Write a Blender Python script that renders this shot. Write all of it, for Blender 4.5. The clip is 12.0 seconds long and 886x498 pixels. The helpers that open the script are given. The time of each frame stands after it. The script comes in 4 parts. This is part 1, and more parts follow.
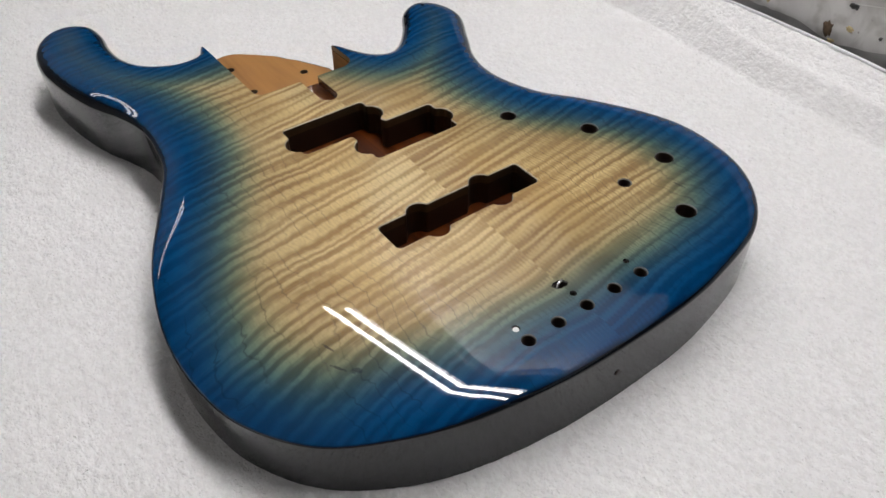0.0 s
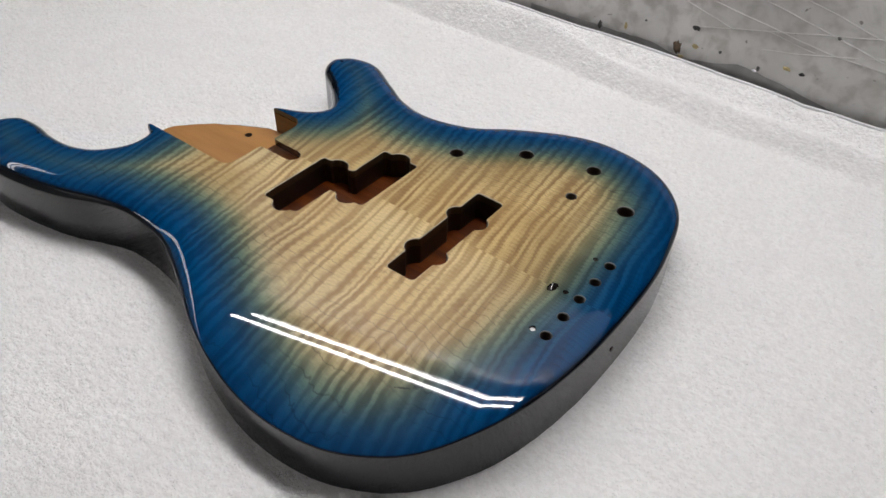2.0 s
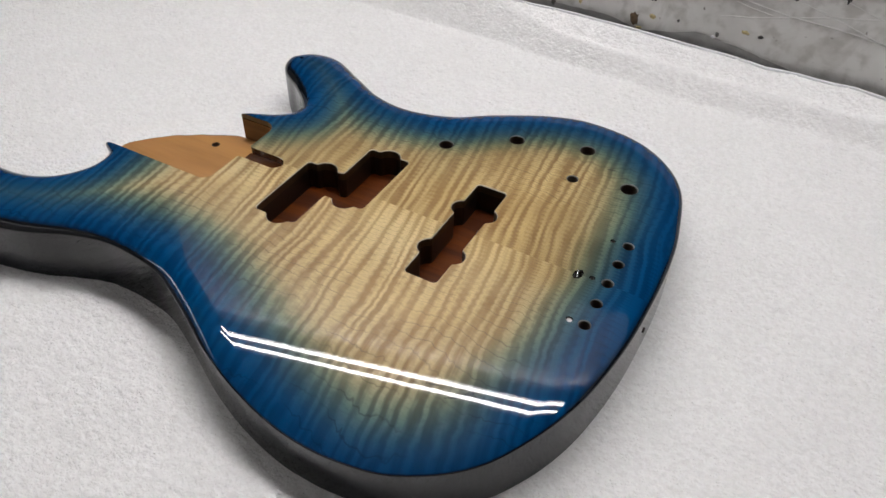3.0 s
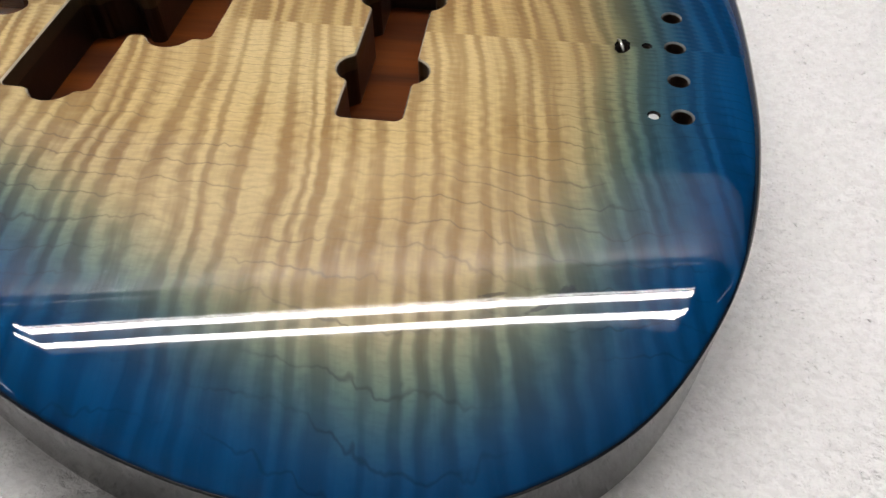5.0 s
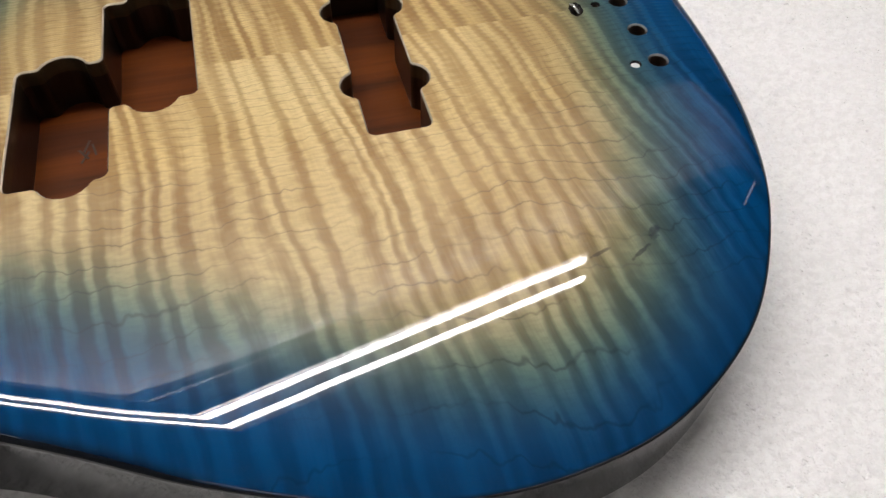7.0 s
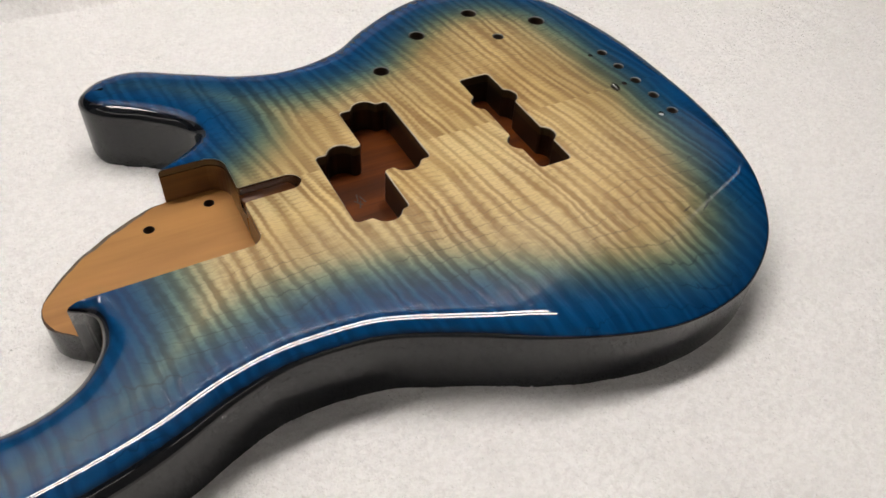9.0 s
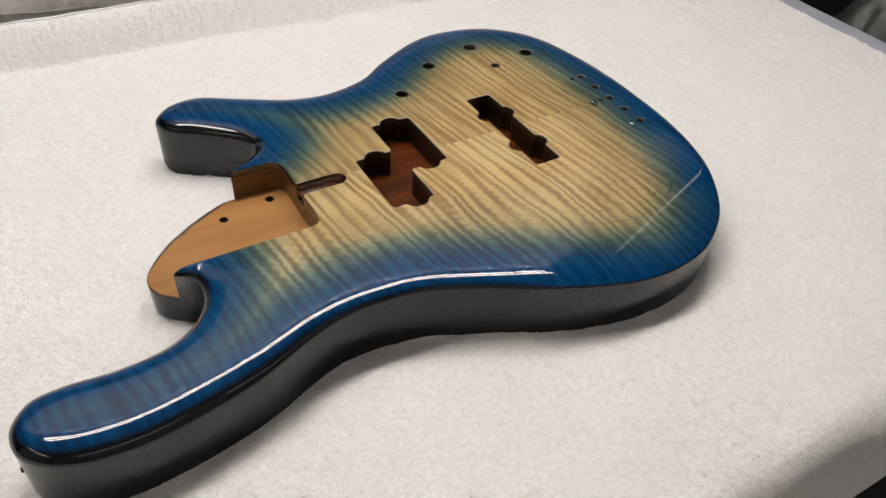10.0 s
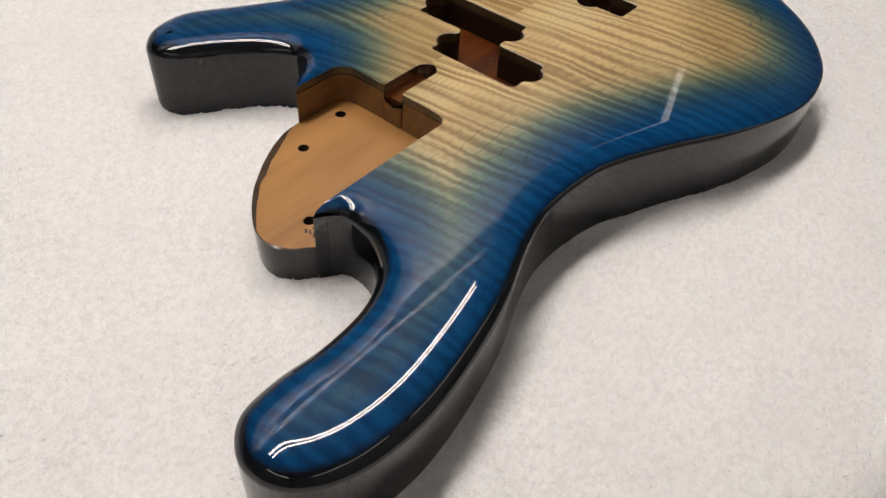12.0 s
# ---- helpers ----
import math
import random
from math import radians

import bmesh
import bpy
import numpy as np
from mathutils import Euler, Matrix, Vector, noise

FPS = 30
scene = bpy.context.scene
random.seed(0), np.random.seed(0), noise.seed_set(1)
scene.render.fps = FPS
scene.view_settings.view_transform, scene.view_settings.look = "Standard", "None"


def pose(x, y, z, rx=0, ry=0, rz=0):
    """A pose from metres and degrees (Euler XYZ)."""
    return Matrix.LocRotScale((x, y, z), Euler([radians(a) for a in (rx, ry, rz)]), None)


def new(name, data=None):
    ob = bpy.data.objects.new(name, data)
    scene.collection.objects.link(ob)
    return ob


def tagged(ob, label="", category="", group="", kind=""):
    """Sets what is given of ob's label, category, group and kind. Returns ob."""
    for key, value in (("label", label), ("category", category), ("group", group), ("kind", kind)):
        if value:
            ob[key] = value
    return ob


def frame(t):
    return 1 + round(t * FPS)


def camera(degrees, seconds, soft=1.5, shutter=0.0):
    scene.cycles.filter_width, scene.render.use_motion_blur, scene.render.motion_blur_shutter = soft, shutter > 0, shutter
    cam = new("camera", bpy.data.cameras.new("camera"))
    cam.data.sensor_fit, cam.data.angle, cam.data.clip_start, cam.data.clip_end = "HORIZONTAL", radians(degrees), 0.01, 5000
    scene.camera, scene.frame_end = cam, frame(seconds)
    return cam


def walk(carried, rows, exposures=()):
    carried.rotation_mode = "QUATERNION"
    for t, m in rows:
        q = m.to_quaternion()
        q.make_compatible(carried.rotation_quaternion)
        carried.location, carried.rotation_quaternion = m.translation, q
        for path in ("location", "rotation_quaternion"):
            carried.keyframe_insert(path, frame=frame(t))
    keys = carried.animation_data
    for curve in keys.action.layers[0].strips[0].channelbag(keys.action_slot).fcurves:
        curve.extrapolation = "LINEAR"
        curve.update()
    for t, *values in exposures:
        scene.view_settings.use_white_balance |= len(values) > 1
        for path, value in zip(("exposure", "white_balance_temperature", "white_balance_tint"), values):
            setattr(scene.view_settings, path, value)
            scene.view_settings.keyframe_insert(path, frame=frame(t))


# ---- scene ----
# ---------------------------------------------------------------- camera
cam = camera(60.88, 12.0)
PATH = [
    (0, 0.1571, -0.1982, 0.3065, 47.3, 0.46, 53.55),
    (0.5, 0.1655, -0.2257, 0.3262, 47.38, 0.35, 49.38),
    (1, 0.1713, -0.2541, 0.3447, 47.88, -0.08, 45.46),
    (1.5, 0.1509, -0.2796, 0.3518, 48.58, -0.75, 41.77),
    (2, 0.1251, -0.2981, 0.3554, 48.8, -1.02, 38.05),
    (2.5, 0.0982, -0.315, 0.3557, 48.52, -0.93, 33.93),
    (2.7, 0.0849, -0.3196, 0.3553, 48.32, -0.93, 32.12),
    (4.3, -0.0358, -0.2498, 0.247, 43.05, -1.17, 14.83),
    (4.5, -0.0415, -0.2365, 0.2278, 42.49, -0.58, 12.94),
    (5, -0.0484, -0.2262, 0.1945, 40.66, 0.24, 7.59),
    (5.5, -0.0579, -0.2226, 0.1904, 38.2, 0.36, 2.53),
    (6, -0.0777, -0.2189, 0.1882, 37.41, 0.58, -2.93),
    (6.5, -0.0984, -0.2201, 0.1939, 37.59, 0.28, -8.89),
    (7, -0.1307, -0.2265, 0.2133, 37.97, -0.65, -14.73),
    (7.5, -0.1689, -0.2301, 0.2312, 39.16, -1.62, -19.53),
    (7.7, -0.1887, -0.2294, 0.2402, 38.88, -2.32, -21.02),
    (9.3, -0.3426, -0.3323, 0.3263, 46.08, -2.59, -28.74),
    (9.5, -0.3531, -0.3465, 0.3355, 46.86, -2.45, -28.97),
    (10, -0.3924, -0.3823, 0.3494, 48.06, -2.87, -30.04),
    (10.5, -0.4492, -0.3969, 0.3552, 48.25, -2.91, -33.08),
    (11, -0.4841, -0.3419, 0.3348, 47, -2.77, -38.61),
    (11.5, -0.5061, -0.2752, 0.2914, 46.03, -2.75, -45.07),
    (12, -0.5132, -0.2318, 0.2688, 44.65, -3.12, -49.9),
]
walk(cam, [(t, pose(x, y, z, rx, ry, rz)) for t, x, y, z, rx, ry, rz in PATH],
     exposures=[(0.0, -0.37, 6350, 13), (2.7, -0.40, 6350, 13), (4.3, -0.16, 6500, 13), (7.7, -0.07, 6550, 14), (9.3, -0.24, 6850, 13), (12.0, -0.28, 6900, 15)])

# ---------------------------------------------------------------- world
world = bpy.data.worlds.new("world")
scene.world = world
world.use_nodes = True
world.node_tree.nodes["Background"].inputs["Color"].default_value = (0.5, 0.5, 0.5, 1)
world.node_tree.nodes["Background"].inputs["Strength"].default_value = 0.02


# ---------------------------------------------------------------- helpers of this scene
def part(name, bm, material, parent=None, label="", smooth=True):
    """Links a bmesh as one mesh object under a thing or a part."""
    me = bpy.data.meshes.new(name)
    bm.normal_update()
    bm.to_mesh(me)
    bm.free()
    me.materials.append(material)
    if smooth:
        me.polygons.foreach_set("use_smooth", [True] * len(me.polygons))
    ob = new(name, me)
    if parent:
        ob.parent = parent
    if label:
        tagged(ob, label)
    return ob


def mesh_part(name, verts, faces, material, parent=None, label="", smooth=True):
    me = bpy.data.meshes.new(name)
    me.from_pydata([tuple(v) for v in verts], [], [tuple(f) for f in faces])
    me.update()
    me.materials.append(material)
    if smooth:
        me.polygons.foreach_set("use_smooth", [True] * len(me.polygons))
    ob = new(name, me)
    if parent:
        ob.parent = parent
    if label:
        tagged(ob, label)
    return ob


def box(bm, x0, x1, y0, y1, z0, z1, bevel=0.0):
    made = bmesh.ops.create_cube(bm, size=1.0)["verts"]
    for v in made:
        v.co = Vector((x0 + (v.co.x + 0.5) * (x1 - x0), y0 + (v.co.y + 0.5) * (y1 - y0), z0 + (v.co.z + 0.5) * (z1 - z0)))
    if bevel:
        edges = {e for v in made for e in v.link_edges}
        bmesh.ops.bevel(bm, geom=list(edges), offset=bevel, segments=3, profile=0.5, affect="EDGES")
    return bm


def boxed(name, dims, material, parent=None, label="", bevel=0.0):
    return part(name, box(bmesh.new(), *dims, bevel=bevel), material, parent, label, smooth=False)


def smoothstep(a, b, x):
    t = np.clip((np.asarray(x, float) - a) / (b - a), 0, 1)
    return t * t * (3 - 2 * t)


def spline(points, step, closed=False):
    """A centripetal-like Catmull-Rom curve through the points, resampled at an even step."""
    p = np.array(points, float)
    if closed:
        p = np.vstack([p[-1], p, p[0], p[1]])
    else:
        p = np.vstack([2 * p[0] - p[1], p, 2 * p[-1] - p[-2]])
    out = []
    for a, b, c, d in zip(p[:-3], p[1:-2], p[2:-1], p[3:]):
        t = np.linspace(0, 1, 24, endpoint=False)[:, None]
        out.append(0.5 * (2 * b + (c - a) * t + (2 * a - 5 * b + 4 * c - d) * t**2 + (3 * b - a - 3 * c + d) * t**3))
    out = np.vstack(out + [p[-2][None]])
    along = np.r_[0, np.cumsum(np.linalg.norm(np.diff(out, axis=0), axis=1))]
    n = max(2, int(round(along[-1] / step)))
    s = np.linspace(0, along[-1], n + 1)
    return np.c_[np.interp(s, along, out[:, 0]), np.interp(s, along, out[:, 1])]


def rounded(points, radii, steps=5):
    """A polygon with rounded corners; a radius for each corner."""
    out, n = [], len(points)
    radii = [radii] * n if isinstance(radii, (int, float)) else radii
    for i in range(n):
        a, b, c = (np.array(points[(i + k) % n], float) for k in (-1, 0, 1))
        u, v = (a - b) / np.linalg.norm(a - b), (c - b) / np.linalg.norm(c - b)
        r = radii[i]
        if r <= 0:
            out.append(b)
            continue
        half = math.acos(max(-1, min(1, float(u @ v)))) / 2
        cut = min(r / math.tan(half), 0.49 * np.linalg.norm(a - b), 0.49 * np.linalg.norm(c - b))
        p, q = b + cut * u, b + cut * v
        for t in np.linspace(0, 1, steps + 1):
            out.append((1 - t) ** 2 * p + 2 * t * (1 - t) * (0.35 * (p + q) / 2 + 0.65 * b) + t**2 * q)
    return np.array(out)


def circle(x, y, r, n=20):
    a = np.linspace(0, 2 * math.pi, n, endpoint=False)
    return np.c_[x + r * np.cos(a), y + r * np.sin(a)]


def inside(poly, pts):
    x, y = pts[:, 0], pts[:, 1]
    hit = np.zeros(len(pts), bool)
    for (x0, y0), (x1, y1) in zip(poly, np.roll(poly, -1, 0)):
        if y0 != y1:
            hit ^= ((y0 > y) != (y1 > y)) & (x < (x1 - x0) * (y - y0) / (y1 - y0) + x0)
    return hit


def away(poly, pts, closed=True):
    """Distance from each point to a polyline."""
    best = np.full(len(pts), 9.0)
    ends = np.roll(poly, -1, 0) if closed else poly[1:]
    for a, b in zip(poly, ends):
        d = b - a
        t = np.clip(((pts - a) @ d) / max(d @ d, 1e-12), 0, 1)
        best = np.minimum(best, np.linalg.norm(pts - a - t[:, None] * d, axis=1))
    return best


def grown(poly, by):
    """A closed polygon moved outwards by a distance (counterclockwise or not)."""
    ahead = np.roll(poly, -1, 0) - np.roll(poly, 1, 0)
    area = 0.5 * np.sum(poly[:, 0] * np.roll(poly[:, 1], -1) - np.roll(poly[:, 0], -1) * poly[:, 1])
    n = np.c_[ahead[:, 1], -ahead[:, 0]] * (1 if area > 0 else -1)
    return poly + by * n / np.maximum(np.linalg.norm(n, axis=1, keepdims=True), 1e-9)


def filled(rings, grid=0.0, keep=None):
    """Triangles that fill the first ring and leave the others open."""
    pts = np.vstack(rings)
    edges, base = [], 0
    for r in rings:
        edges += [(base + i, base + (i + 1) % len(r)) for i in range(len(r))]
        base += len(r)
    if grid:
        lo, hi = rings[0].min(0), rings[0].max(0)
        gx, gy = np.meshgrid(np.arange(lo[0], hi[0], grid), np.arange(lo[1], hi[1], grid))
        gx[1::2] += grid / 2
        g = np.c_[gx.ravel(), gy.ravel()]
        g = g[inside(rings[0], g)]
        for r in rings[1:]:
            g = g[~inside(r, g)]
        g = g[np.min([away(r, g) for r in rings], axis=0) > grid * 0.5]
        pts = np.vstack([pts, g])
    from mathutils.geometry import delaunay_2d_cdt
    v, _, f, ov, _, _ = delaunay_2d_cdt([Vector(p) for p in pts], edges, [], 0, 1e-7)
    v = np.array([tuple(p) for p in v])
    f = np.array(f)
    mid = v[f].mean(1)
    ok = inside(rings[0], mid)
    for r in rings[1:]:
        ok &= ~inside(r, mid)
    f = f[ok]
    area = np.cross(v[f[:, 1]] - v[f[:, 0]], v[f[:, 2]] - v[f[:, 0]])
    f[area < 0] = f[area < 0][:, ::-1]
    return v, f


# ---------------------------------------------------------------- materials
class Nodes:
    """A small builder for node materials."""

    def __init__(self, name):
        self.mat = bpy.data.materials.new(name)
        self.mat.use_nodes = True
        self.tree = self.mat.node_tree
        self.bsdf = self.tree.nodes["Principled BSDF"]

    def add(self, kind, inputs=()):
        n = self.tree.nodes.new(kind)
        for k, v in dict(inputs).items():
            self.put(n.inputs[k], v)
        return n

    def put(self, socket, v):
        if isinstance(v, bpy.types.NodeSocket):
            self.tree.links.new(v, socket)
        else:
            socket.default_value = v

    def math(self, op, a, b=0.0, c=0.0, clamp=False):
        n = self.add("ShaderNodeMath")
        n.operation, n.use_clamp = op, clamp
        for s, v in zip(n.inputs, (a, b, c)):
            self.put(s, v)
        return n.outputs[0]

    def ramp(self, x, a, b, lo=0.0, hi=1.0):
        n = self.add("ShaderNodeMapRange", {"Value": x, "From Min": a, "From Max": b, "To Min": lo, "To Max": hi})
        n.interpolation_type = "SMOOTHSTEP"
        return n.outputs[0]

    def mix(self, f, a, b, blend="MIX"):
        n = self.add("ShaderNodeMix")
        n.data_type, n.blend_type = "RGBA", blend
        self.put(n.inputs[0], f)
        self.put(n.inputs[6], a)
        self.put(n.inputs[7], b)
        return n.outputs[2]

    def coords(self):
        return self.add("ShaderNodeTexCoord").outputs["Object"]

    def split(self, v):
        return self.add("ShaderNodeSeparateXYZ", {0: v}).outputs

    def join(self, x, y, z=0.0):
        return self.add("ShaderNodeCombineXYZ", {0: x, 1: y, 2: z}).outputs[0]

    def noise(self, v, scale, detail=3.0, rough=0.5, warp=0.0):
        return self.add("ShaderNodeTexNoise", {"Vector": v, "Scale": scale, "Detail": detail, "Roughness": rough, "Distortion": warp}).outputs["Fac"]

    def bump(self, height, strength, distance):
        return self.add("ShaderNodeBump", {"Height": height, "Strength": strength, "Distance": distance}).outputs[0]

    def set(self, **values):
        for k, v in values.items():
            self.put(self.bsdf.inputs[k.replace("_", " ").title()], v)
        return self


def rgb(r, g, b):
    return (r, g, b, 1.0)


def plain(name, color, rough=0.6, metal=0.0, vary=0.15, scale=40.0, bump=0.0, coat=0.0):
    """A surface of one colour with mottling at two scales."""
    m = Nodes(name)
    v = m.coords()
    n = m.math("ADD", m.math("MULTIPLY", m.noise(v, scale, 4), 0.6), m.math("MULTIPLY", m.noise(v, scale * 0.15, 2), 0.4))
    dark = tuple(c * (1 - vary) for c in color) + (1.0,)
    light = tuple(min(1, c * (1 + vary)) for c in color) + (1.0,)
    m.set(base_color=m.mix(m.ramp(n, 0.3, 0.7), dark, light), roughness=rough, metallic=metal)
    if coat:
        m.put(m.bsdf.inputs["Coat Weight"], coat)
        m.put(m.bsdf.inputs["Coat Roughness"], 0.03)
    if bump:
        m.put(m.bsdf.inputs["Normal"], m.bump(n, 0.5, bump))
    return m.mat


def burst_maple():
    """Flame maple with a transparent blue dye towards the rim, black beyond it, all under clear gloss lacquer."""
    m = Nodes("burst_maple")
    v = m.coords()
    x, y, z = m.split(v)
    side = m.math("GREATER_THAN", y, -0.001)
    rim = m.add("ShaderNodeAttribute")
    rim.attribute_name = "rim"
    edge = rim.outputs["Fac"]
    drop = m.add("ShaderNodeAttribute")
    drop.attribute_name = "fall"
    fall = drop.outputs["Fac"]
    # growth lines along the board, closer together towards the middle joint
    ay = m.math("ABSOLUTE", m.math("ADD", y, 0.001))
    rings = m.math("MULTIPLY", m.math("LOGARITHM", m.math("MULTIPLY_ADD", ay, 40.0, 1.0), math.e), 13.0)
    sway = m.noise(m.join(x, m.math("MULTIPLY", y, 1.5), side), 9, 2)
    wob = m.noise(m.join(x, m.math("MULTIPLY", y, 0.5), side), 150, 2)
    rings = m.math("ADD", rings, m.math("ADD", m.math("MULTIPLY", sway, 4.6), m.math("MULTIPLY", wob, 0.8)))
    turn = m.math("ABSOLUTE", m.math("SUBTRACT", m.math("FRACT", rings), 0.5))
    zigzag = m.math("MULTIPLY", turn, 1.5)
    line = m.ramp(turn, 0.0, 0.06, 1.0, 0.0)
    line = m.math("MULTIPLY", line, m.ramp(m.noise(m.join(x, y, 2.0), 20, 2), 0.36, 0.62))
    drift = m.noise(m.join(x, m.math("MULTIPLY", y, 0.7), side), 11, 1)
    wave = m.noise(m.join(x, y, m.math("ADD", side, 3.0)), 45, 1)
    fx = m.math("MULTIPLY_ADD", y, 0.13, x)
    fx = m.math("ADD", fx, m.math("ADD", m.math("MULTIPLY", drift, 0.022), m.math("MULTIPLY", wave, 0.0028)))
    fv = m.join(fx, m.math("MULTIPLY", y, 0.06), m.math("MULTIPLY", side, 0.7))
    phase = m.math("MULTIPLY_ADD", fx, 780.0, m.math("MULTIPLY", m.noise(fv, 70, 1.0), 13.0))
    phase = m.math("ADD", phase, zigzag)
    ripple = m.math("MULTIPLY_ADD", m.math("SINE", phase), 0.5, 0.5)
    flame = m.noise(fv, 260, 1.0, 0.4, 0.1)
    hair = m.noise(m.join(fx, m.math("MULTIPLY", y, 0.10), m.math("ADD", side, 5.0)), 700, 1.0)
    flame = m.math("ADD", m.math("MULTIPLY", ripple, 0.34), m.math("ADD", m.math("MULTIPLY", flame, 0.5), m.math("MULTIPLY", hair, 0.20)))
    stripe = m.math("MULTIPLY", m.ramp(flame, 0.31, 0.72), m.ramp(edge, 0.008, 0.045, 0.80, 1.0))
    stripe = m.math("MULTIPLY", stripe, m.ramp(m.noise(m.join(x, y, m.math("ADD", side, 21.0)), 24, 2), 0.32, 0.66, 0.65, 1.0))
    stripe = m.math("MULTIPLY", stripe, m.ramp(edge, 0.030, 0.095, 0.88, 1.0))
    fine = m.noise(m.join(m.math("MULTIPLY", x, 0.35), y, side), 900, 2)
    wood = m.mix(stripe, rgb(0.78, 0.61, 0.305), rgb(0.335, 0.192, 0.060))
    wood = m.mix(m.math("MULTIPLY", m.ramp(m.noise(m.join(x, y, 7.0), 18, 2), 0.4, 0.7), 0.4), wood, rgb(0.45, 0.285, 0.095))
    wood = m.mix(m.ramp(m.noise(m.join(x, y, m.math("ADD", side, 11.0)), 7.5, 2), 0.38, 0.66, 0.0, 0.55), wood, rgb(0.80, 0.70, 0.52), "MULTIPLY")
    wood = m.mix(m.math("MULTIPLY", side, 0.8), wood, rgb(0.90, 0.86, 0.78), "MULTIPLY")
    plaid = m.math("MULTIPLY_ADD", m.math("SINE", m.math("MULTIPLY", rings, 18.8)), 0.5, 0.5)
    wood = m.mix(m.math("MULTIPLY", plaid, m.math("MULTIPLY_ADD", side, 0.17, 0.10)), wood, rgb(0.22, 0.14, 0.06))
    wood = m.mix(m.math("MULTIPLY", m.ramp(fine, 0.4, 0.75), 0.30), wood, rgb(0.37, 0.265, 0.13))
    wood = m.mix(m.math("MULTIPLY", line, 0.5), wood, rgb(0.12, 0.08, 0.04))
    # a few dark grain flecks
    for kx, ky, ka, kb, kt in ((-0.0332, -0.1072, 0.0030, 0.0016, 0.9), (-0.040, -0.113, 0.0045, 0.0007, 0.5), (-0.0352, 0.106, 0.0040, 0.0007, 0.2), (-0.052, -0.111, 0.0040, 0.0006, 0.3)):
        ux, uy = m.math("SUBTRACT", x, kx), m.math("SUBTRACT", y, ky)
        p = m.math("ADD", m.math("MULTIPLY", ux, math.cos(kt)), m.math("MULTIPLY", uy, math.sin(kt)))
        q = m.math("SUBTRACT", m.math("MULTIPLY", uy, math.cos(kt)), m.math("MULTIPLY", ux, math.sin(kt)))
        far = m.math("SQRT", m.math("ADD", m.math("POWER", m.math("DIVIDE", p, ka), 2.0), m.math("POWER", m.math("DIVIDE", q, kb), 2.0)))
        far = m.math("ADD", far, m.math("MULTIPLY_ADD", m.noise(v, 700, 2), 1.4, -0.7))
        wood = m.mix(m.ramp(far, 0.5, 1.2, 0.75, 0.0), wood, rgb(0.10, 0.06, 0.03))
    d = m.math("ADD", edge, m.math("MULTIPLY_ADD", stripe, -0.004, 0.002))
    d = m.math("ADD", d, m.math("MULTIPLY_ADD", m.noise(v, 14, 2), 0.016, -0.008))
    # the spray stays closer to the rim on the lower bass bout
    lx, ly = m.math("DIVIDE", m.math("ADD", x, 0.045), 0.085), m.math("DIVIDE", m.math("ADD", y, 0.150), 0.060)
    off = m.math("SQRT", m.math("ADD", m.math("MULTIPLY", lx, lx), m.math("MULTIPLY", ly, ly)))
    d = m.math("ADD", d, m.ramp(off, 0.2, 1.1, 0.012, 0.0))
    dye = m.math("POWER", m.ramp(d, 0.004, 0.064, 1.0, 0.0), 1.3)
    r = m.math("POWER", math.e, m.math("MULTIPLY", dye, -4.2))
    g = m.math("POWER", math.e, m.math("MULTIPLY", dye, -1.75))
    b = m.math("POWER", math.e, m.math("MULTIPLY", dye, -0.42))
    tint = m.add("ShaderNodeCombineColor", {0: r, 1: g, 2: b}).outputs[0]
    col = m.mix(1.0, wood, tint, "MULTIPLY")
    col = m.mix(m.ramp(d, 0.042, 0.100, 1.0, 0.0), col, rgb(0.72, 0.74, 0.78), "MULTIPLY")
    col = m.mix(m.ramp(d, 0.012, 0.062, 1.0, 0.0), col, rgb(0.52, 0.50, 0.48), "MULTIPLY")
    deep = m.mix(stripe, rgb(0.0, 0.074, 0.230), rgb(0.0, 0.024, 0.092))
    deep = m.mix(m.math("MULTIPLY", line, 0.5), deep, rgb(0.0, 0.02, 0.06))
    col = m.mix(m.math("MULTIPLY", m.math("POWER", dye, 1.6), 0.85), col, deep)
    col = m.mix(m.ramp(edge, 0.002, 0.018, 0.42, 0.0), col, rgb(0.0, 0.014, 0.055))
    col = m.mix(m.ramp(edge, 0.0002, 0.0016, 1.0, 0.0), col, rgb(0.004, 0.005, 0.007))
    col = m.mix(m.ramp(fall, 0.0014, 0.0034, 0.0, 1.0), col, rgb(0.004, 0.005, 0.007))
    m.set(base_color=col, roughness=0.45)
    m.put(m.bsdf.inputs["Normal"], m.bump(flame, 0.45, 0.0016))
    m.put(m.bsdf.inputs["Coat Weight"], 1.0)
    m.put(m.bsdf.inputs["Coat Roughness"], m.ramp(fall, 0.009, 0.014, 0.006, 0.11))
    m.put(m.bsdf.inputs["Coat IOR"], 1.48)
    m.put(m.bsdf.inputs["Specular IOR Level"], m.math("MULTIPLY_ADD", dye, -0.3, 0.3))
    m.put(m.bsdf.inputs["Coat Normal"], m.bump(m.noise(v, 45, 1), 0.05, 0.0006))
    return m.mat


